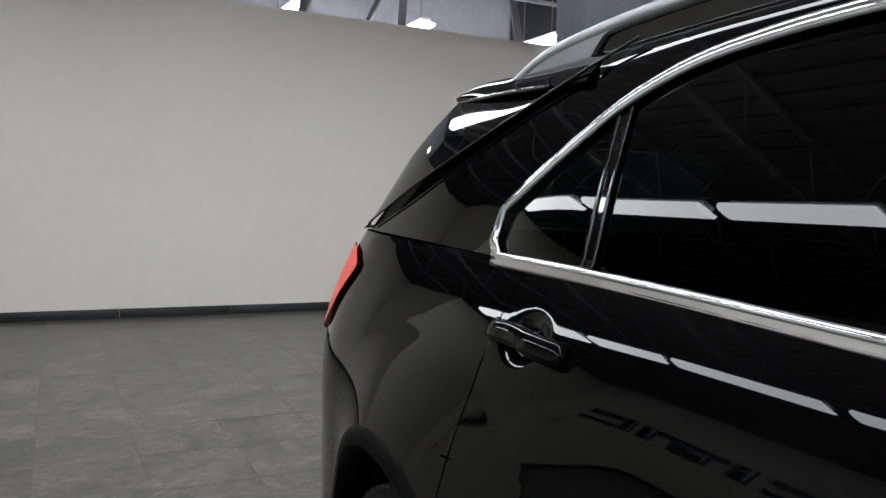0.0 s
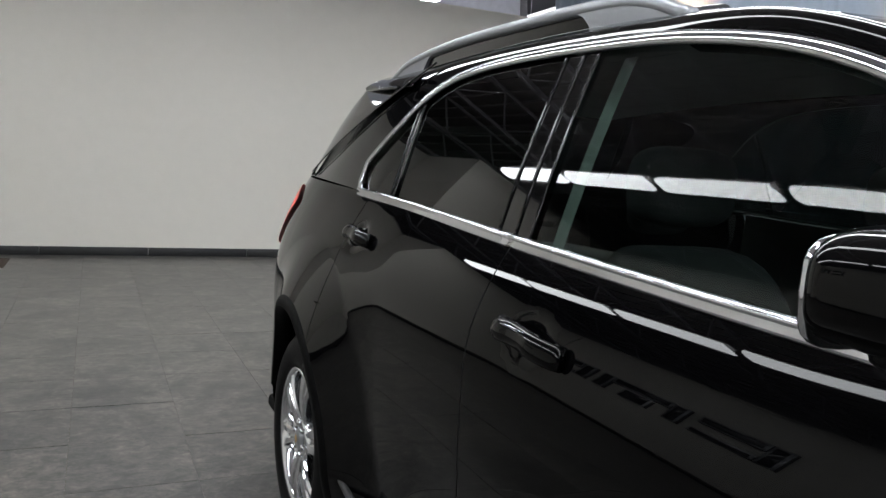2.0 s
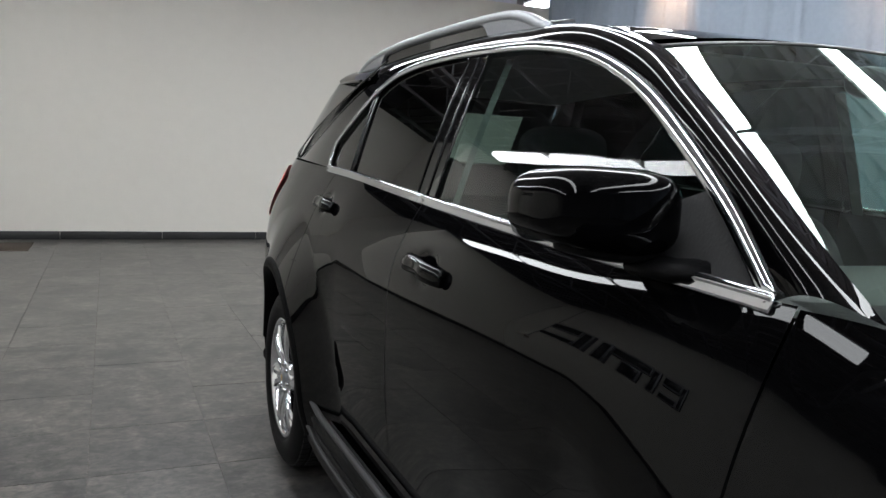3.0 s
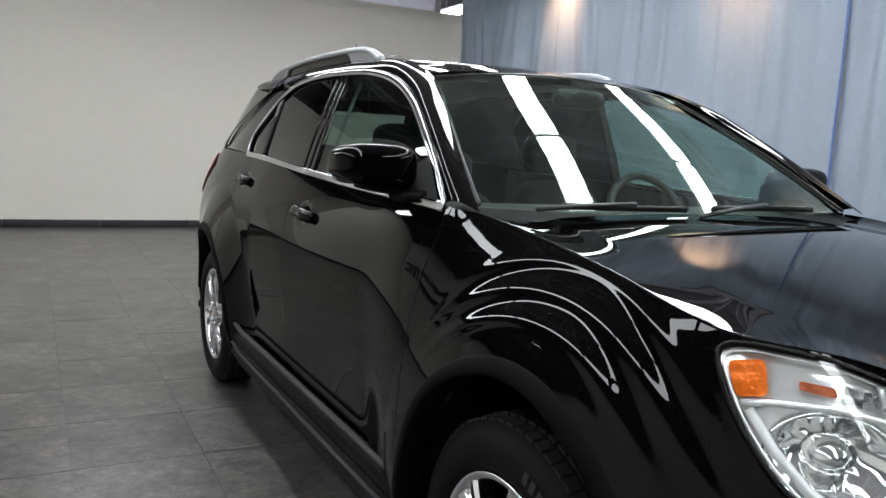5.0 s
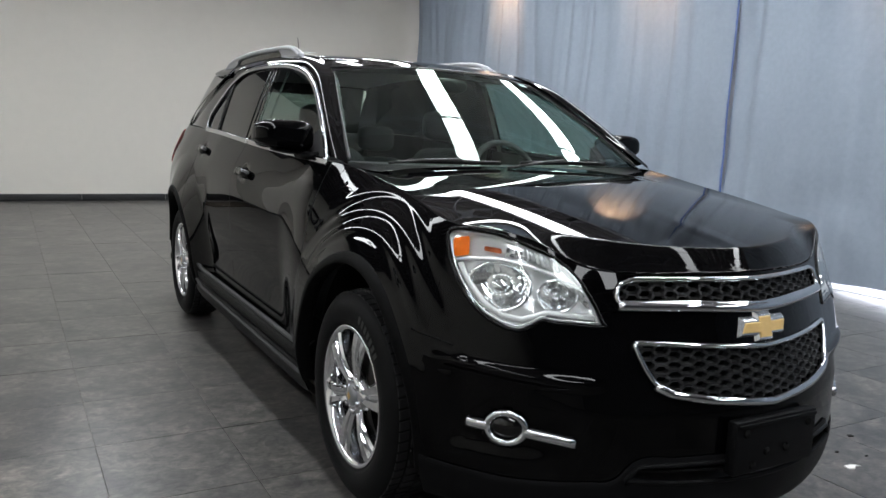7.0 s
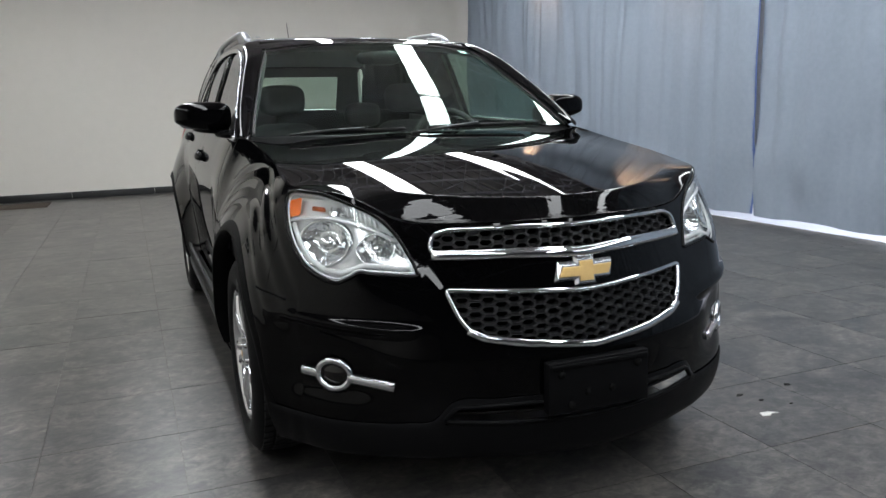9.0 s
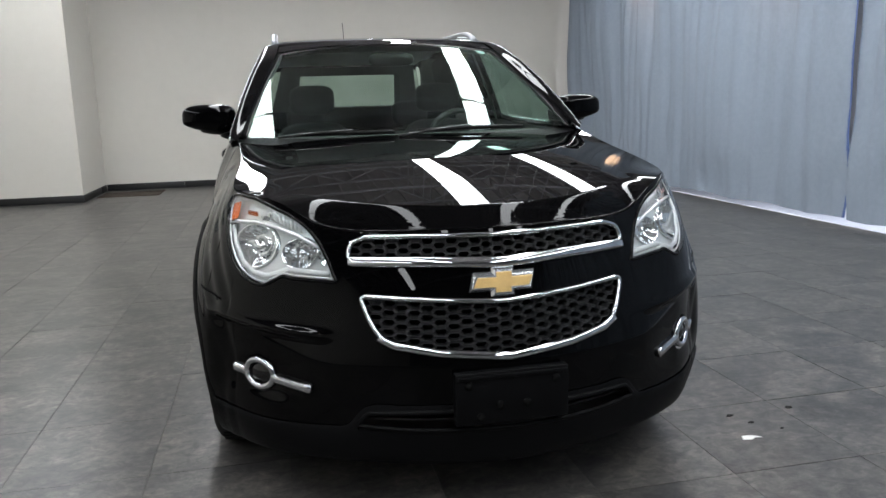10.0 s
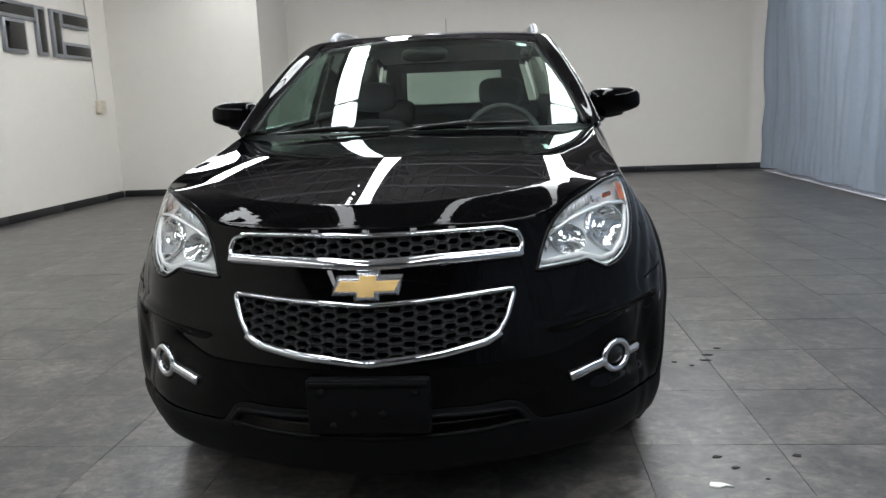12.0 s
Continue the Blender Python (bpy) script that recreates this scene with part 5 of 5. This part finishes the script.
for side in (1, -1):
    mir = empty("wing_mirror", (0, 0, 0), "", "")
    for k in list(mir.keys()):
        del mir[k]
    mir["label"] = "gloss black wing mirror"
    mir.parent = car
    cx = 0.885

    def mould(x, y, z):
        k = 1 - 0.10 * max(x, 0) ** 2
        if z < 0:
            k -= 0.34 * smooth01(-0.4, 1.0, x)
        return (x, y * (0.85 if y > 0 else 1.0) + 0.10 * x, z * k)
    v, f = egg((cx, 0.735, 1.212), (0.118, 0.078, 0.064), 3.7, 48, 30, mould)
    make("mirror_shell", *((v, f) if side > 0 else flipped(v, f)), PAINT, mir, "gloss black shell")
    v, f = egg((cx - 0.032, 0.738, 1.160), (0.076, 0.062, 0.022), 3.0, 32, 12, mould)
    make("mirror_base", *((v, f) if side > 0 else flipped(v, f)), PLASTIC, mir, "matt black lower cover")
    v, f = sweep([(cx - 0.08, 0.72, 1.138), (0.79, 0.66, 1.135), (0.755, 0.63, 1.14)], Vector((0, 0, 1)), round_profile(0.080, 0.036, 12))
    make("mirror_arm", *((v, f) if side > 0 else flipped(v, f)), PLASTIC, mir)
    v, f = egg((cx, 0.801, 1.212), (0.098, 0.006, 0.052), 4.0, 28, 12)
    make("mirror_glass", *((v, f) if side > 0 else flipped(v, f)), CHROME, mir, "mirror glass")

    for (y0, z0), length in zip(HANDLES, (0.110, 0.110)):
        s0 = SY(y0)
        hd = empty("door_handle", (0, 0, 0), "", "")
        for k in list(hd.keys()):
            del hd[k]
        hd["label"] = "black pull handle over a scooped cup"
        hd.parent = car
        pts = [(s0 - length + 2 * length * k / 16, z0 + 0.006 * math.cos(math.pi * (k / 16 - 0.5)) + 0.012 * (k / 16 - 0.5)) for k in range(17)]
        outs = [0.004 + 0.030 * math.sin(math.pi * k / 16) ** 0.6 for k in range(17)]
        make("grip", *sweep([skin(s * side, z, o) for (s, z), o in zip(pts, outs)], [skin_normal(s * side, z) for s, z in pts], round_profile(0.042, 0.022, 12)), PAINT, hd)
        make("grip_chrome", *sweep([skin(s * side, z + 0.012, o + 0.007) for (s, z), o in zip(pts[1:-1], outs[1:-1])], [skin_normal(s * side, z) for s, z in pts[1:-1]], round_profile(0.005, 0.004, 6)), CHROME, hd, "thin bright edge")

    # roof rail
    rail = empty("roof_rail", (0, 0, 0), "", "")
    for k in list(rail.keys()):
        del rail[k]
    rail["label"] = "satin silver roof rail"
    rail.parent = car
    path = hermite([1.45, 1.54, 1.62, 1.75, 2.05, 2.3, 2.5, 2.68, 2.82, 2.93], [1.608, 1.642, 1.660, 1.670, 1.678, 1.680, 1.676, 1.664, 1.644, 1.606])
    xs = hermite([1.45, 1.9, 2.5, 2.93], [0.562, 0.554, 0.554, 0.562])
    pts = [(xs(y) * side, y, path(y) - 0.013) for y in np.linspace(1.45, 2.93, 80)]
    prof = [(-0.013, -0.016), (-0.018, -0.008), (-0.018, 0.004), (-0.011, 0.012), (0.0, 0.0135), (0.011, 0.012), (0.018, 0.004), (0.018, -0.008), (0.013, -0.016)]
    make("bar", *sweep(pts, Vector((0, 0.05, 1)), prof), SATIN, rail, "satin silver bar")
    # black infill under the bar, and the broad feet
    for ya, yb, name, mat, half in ((1.50, 2.88, "slot_infill", GLOSSBLACK, 0.006), (1.455, 1.80, "foot", SATIN, 0.016), (2.60, 2.92, "foot", SATIN, 0.016)):
        v, f = [], []
        yy = np.linspace(ya, yb, 24)
        for i, y in enumerate(yy):
            thin = smooth01(0.0, 0.35, i / 23 if ya > 2 else 1 - i / 23) if half > 0.01 else 1.0
            zt = path(y) - 0.014
            zb = max(min(1.590, zt - 0.004), zt - 0.012 - 0.08 * thin)
            for dx, z in ((-half, zb), (-half, zt), (half, zt), (half, zb)):
                v.append(((xs(y) + dx) * side, y, z))
        for i in range(23):
            for j in range(4):
                f.append((i * 4 + j, i * 4 + (j + 1) % 4, (i + 1) * 4 + (j + 1) % 4, (i + 1) * 4 + j))
        make(name, v, f, mat, rail, smooth=False)
    # silver end piece at the screen's upper corner
    v, f = grid(lambda u, w: tuple((np.array(OUTER(0.345 + 0.05 * u)) + np.array((-0.012 - 0.03 * w, 0, 0.012 + 0.004 * math.sin(math.pi * w)))) * np.array((side, 1, 1))), np.linspace(0, 1, 10), np.linspace(0, 1, 4))
    make("corner_trim", v, f if side < 0 else [tuple(reversed(q)) for q in f], SATIN, car, "silver corner trim")


def wiper(points, label):
    ob = empty("wiper", (0, 0, 0), "", "")
    for k in list(ob.keys()):
        del ob[k]
    ob["label"] = label
    ob.parent = car
    pts = [Vector(screen(a, b)) + Vector((0, -0.006, 0.010)) for a, b in points]
    make("blade", *sweep(pts, Vector((0, -0.4, 0.9)), round_profile(0.014, 0.020, 8)), BLACK, ob)
    mid = pts[len(pts) // 2]
    root = Vector(screen(points[0][0] - 0.12 * (1 if points[0][0] < points[-1][0] else -1), -0.02)) + Vector((0, -0.02, 0.01))
    make("arm", *sweep([root, (root + mid) / 2 + Vector((0, -0.006, 0.010)), mid + Vector((0, 0, 0.012))], Vector((0, -0.4, 0.9)), round_profile(0.016, 0.010, 8)), BLACK, ob)


wiper([(0.0 + 0.066 * k, 0.020 + 0.003 * k - 0.0004 * k * k) for k in range(11)], "long black wiper at the foot of the windscreen")
wiper([(-0.68 + 0.06 * k, 0.006 + 0.001 * k) for k in range(10)], "shorter black wiper at the foot of the windscreen")
bm = bmesh.new()
bar(bm, (-0.03, 3.00, 1.60), (-0.035, 3.08, 1.87), 0.004)
from_bm("antenna", bm, BLACK, car)
v, f = grid(lambda a, b: tuple(np.array(screen(0.80 + 0.08 * a, 0.925 + 0.04 * b)) + np.array((0, -0.002, 0.003))), [0, 0.5, 1], [0, 0.5, 1])
make("screen_sticker", v, f, STICKER, car, "small pale green sticker")


# ---- cabin ----
def seat(x, y, w=0.26, tall=1.18):
    ob = empty("seat", (x, y, 0), "", "")
    for k in list(ob.keys()):
        del ob[k]
    ob["label"] = "dark cloth car seat with headrest"
    ob.parent = car
    make("cushion", *egg((0, 0, 0.56), (w, 0.27, 0.11), 4, 24, 10), SEATCLOTH, ob)
    v, f = egg((0, 0, 0), (w * 0.95, 0.085, 0.33), 4, 24, 14, lambda a, b, c: (a * (1 - 0.12 * max(c, 0)), b + 0.35 * (abs(a) ** 2) * -0.6, c))
    v = [(p[0], p[1] + 0.27 + 0.36 * (p[2] + 0.33) * 0.9, p[2] + tall - 0.40) for p in v]
    make("backrest", v, f, SEATCLOTH, ob)
    make("headrest", *egg((0, 0.50, tall + 0.055), (0.13, 0.055, 0.085), 3.4, 20, 12), SEATCLOTH, ob)


for x in (-0.37, 0.37):
    seat(x, 1.15, 0.27, 1.235)
seat(-0.37, 2.10, 0.30, 1.14)
seat(0.37, 2.10, 0.30, 1.14)
v, f = grid(lambda a, b: (0.70 * a, 0.42 + 0.06 * a * a + 0.50 * b, 1.085 + 0.028 * math.sin(math.pi * b * 0.8) - 0.25 * smooth01(0.8, 1.0, b)), np.linspace(-1, 1, 30), np.linspace(0, 1, 16))
make("dashboard", v, f, DASH, car, "dark dashboard")
sw = [(0.37 + 0.185 * math.cos(a), 0.98 + 0.07 * math.sin(a), 1.04 + 0.172 * math.sin(a)) for a in np.linspace(0, 2 * math.pi, 40)[:-1]]
st = make("steering_wheel", *sweep(sw, Vector((0, -0.92, 0.38)), round_profile(0.032, 0.032, 8), True), DASH, car, "dark steering wheel")
make("wheel_hub", *egg((0.37, 0.97, 1.035), (0.085, 0.05, 0.07), 3, 18, 10), DASH, st)
for a, b in (((0.20, 0.975, 1.04), (0.54, 0.975, 1.04)), ((0.37, 0.97, 1.03), (0.37, 0.92, 0.88))):
    make("wheel_spoke", *sweep([a, b], Vector((0, -0.9, 0.4)), round_profile(0.035, 0.02, 8)), DASH, st)
v, f = grid(lambda a, y: tuple(np.array(roof_point(a * 0.95, y)) + np.array((0, 0, -0.045))), np.linspace(-1, 1, 16), np.linspace(1.12, 3.15, 20))
make("headliner", v, f, LINING, car, "pale headliner")
for side in (1, -1):
    for y0, y1 in ((1.562, 1.602),):
        v, f = grid(lambda u, w: tuple((np.array(flank(y0 + (y1 - y0) * u, BELT_Z(y0) - 0.25 + 0.62 * w, -0.05))) * np.array((side, 1, 1))), np.linspace(0, 1, 4), np.linspace(0, 1, 12))
        make("pillar_trim", v, f, TRIM, car, "grey-green inner pillar trim")
    for y0, y1 in ((0.55, 1.64), (1.70, 2.50)):
        v, f = grid(lambda u, w: tuple(np.array((BELT_X(y0 + (y1 - y0) * u) - 0.055 - 0.02 * math.sin(math.pi * w), y0 + (y1 - y0) * u, 0.45 + (BELT_Z(y0 + (y1 - y0) * u) - 0.46) * w)) * np.array((side, 1, 1))), np.linspace(0, 1, 12), np.linspace(0, 1, 10))
        make("door_card", v, f, DASH, car, "dark inner door card")
    v, f = grid(lambda t, w: tuple((np.array(band(t, w)) + np.array((-0.025, 0.012, -0.02))) * np.array((side, 1, 1))), np.linspace(0.02, 0.40, 20), np.linspace(0, 1, 5))
    make("pillar_trim", v, f, DASH, car)
make("rear_mirror", *egg((0, 0.98, 1.475), (0.115, 0.02, 0.035), 3, 18, 10), BLACK, car, "black rear-view mirror")
for name, pts in (("tailgate_header", ((-0.56, 1.548), (0.56, 1.548), (0.45, 1.488), (-0.45, 1.488))), ("tailgate_post", ((-0.56, 1.545), (-0.45, 1.49), (-0.49, 1.22), (-0.66, 1.22))), ("tailgate_post", ((0.45, 1.49), (0.56, 1.545), (0.66, 1.22), (0.49, 1.22)))):
    lo = [(0.9 * x, 3.13 + 0.9 * (1.565 - z), z) for x, z in pts]
    hi = [(0.9 * x, y + 0.02, z) for x, y, z in lo]
    v, f = slab_of(lo, hi)
    make(name, v, f + [tuple(reversed(range(4)))], DASH, car, "dark trim round the tailgate window", smooth=False)
box("load_cover", (-0.60, 2.75, 0.95), (0.60, 3.55, 0.98), DASH, car, bevel=0.01)


# ---- scraps on the floor ----
def scrap(x, y, pts, mat, label, h=0.004):
    n = len(pts)
    v = [(a, b, 0.0005) for a, b in pts] + [(a * 0.92, b * 0.92, h) for a, b in pts]
    f = [tuple(range(n, 2 * n))] + [(i, (i + 1) % n, n + (i + 1) % n, n + i) for i in range(n)]
    ob = make("floor_scrap", v, f, mat, smooth=False)
    ob.location = (x, y, 0.0015)
    tagged(ob, label, "scrap", "scraps on the floor")


scrap(1.03, -0.60, [(-0.03, -0.012), (0.0, -0.02), (0.025, -0.006), (0.05, -0.012), (0.02, 0.012), (-0.02, 0.016)], PAPER, "small torn white scrap on the dark tiles")
for x, y, r in ((1.35, -0.39, 0.022), (1.30, 0.62, 0.03), (1.33, 0.70, 0.025), (1.40, 0.80, 0.02), (1.15, 0.60, 0.014), (1.22, 0.55, 0.012), (1.08, -0.40, 0.016), (1.12, -0.48, 0.012), (1.20, -0.56, 0.01)):
    random.seed(int(x * 100 + y * 1000))
    k = 7
    scrap(x, y, [(r * random.uniform(0.5, 1.3) * math.cos(2 * math.pi * i / k), r * random.uniform(0.3, 0.8) * math.sin(2 * math.pi * i / k)) for i in range(k)], DEBRIS, "small dark crumb of debris on the tiles", 0.003)


# ---- floor tiles ----
TILE_X, TILE_Y, OFF_X, OFF_Y = 0.485, 0.535, -1.115, 0.237


def tile_mesh(name):
    bm = bmesh.new()
    block(bm, (0.0012, 0.0012, -0.02), (TILE_X - 0.0012, TILE_Y - 0.0012, 0.0), 0.0)
    bmesh.ops.delete(bm, geom=[q for q in bm.faces if q.calc_center_median().z < -0.01 and abs(q.normal.z) > 0.9], context="FACES")
    me = bpy.data.meshes.new(name)
    bm.to_mesh(me)
    bm.free()
    me.materials.append(SLATE)
    return me


tile = tile_mesh("tile")
rest_v, rest_f = [], []
count = 0
for i in range(-10, 12):
    for j in range(-14, 20):
        x, y = OFF_X + i * TILE_X, OFF_Y + j * TILE_Y
        if x < X_LEFT - 0.6 or x > 6.5 or y > Y_BACK + 0.1:
            continue
        if -3.2 < x < 2.9 and -2.2 < y < 6.4 and count < 300:
            ob = new("tile", tile)
            ob.parent = slab
            ob.location = (x, y, random.uniform(-0.0004, 0.0004))
            count += 1
        else:
            b = len(rest_v)
            g = 0.0012
            for dx, dy in ((g, g), (TILE_X - g, g), (TILE_X - g, TILE_Y - g), (g, TILE_Y - g)):
                rest_v += [(x + dx, y + dy, 0.0), (x + dx, y + dy, -0.02)]
            rest_f += [(b, b + 2, b + 4, b + 6)] + [(b + 2 * k, b + 2 * k + 1, b + (2 * k + 3) % 8, b + (2 * k + 2) % 8) for k in range(4)]
tagged(make("outer_tiles", rest_v, rest_f, SLATE, slab, smooth=False), kind="stuff")
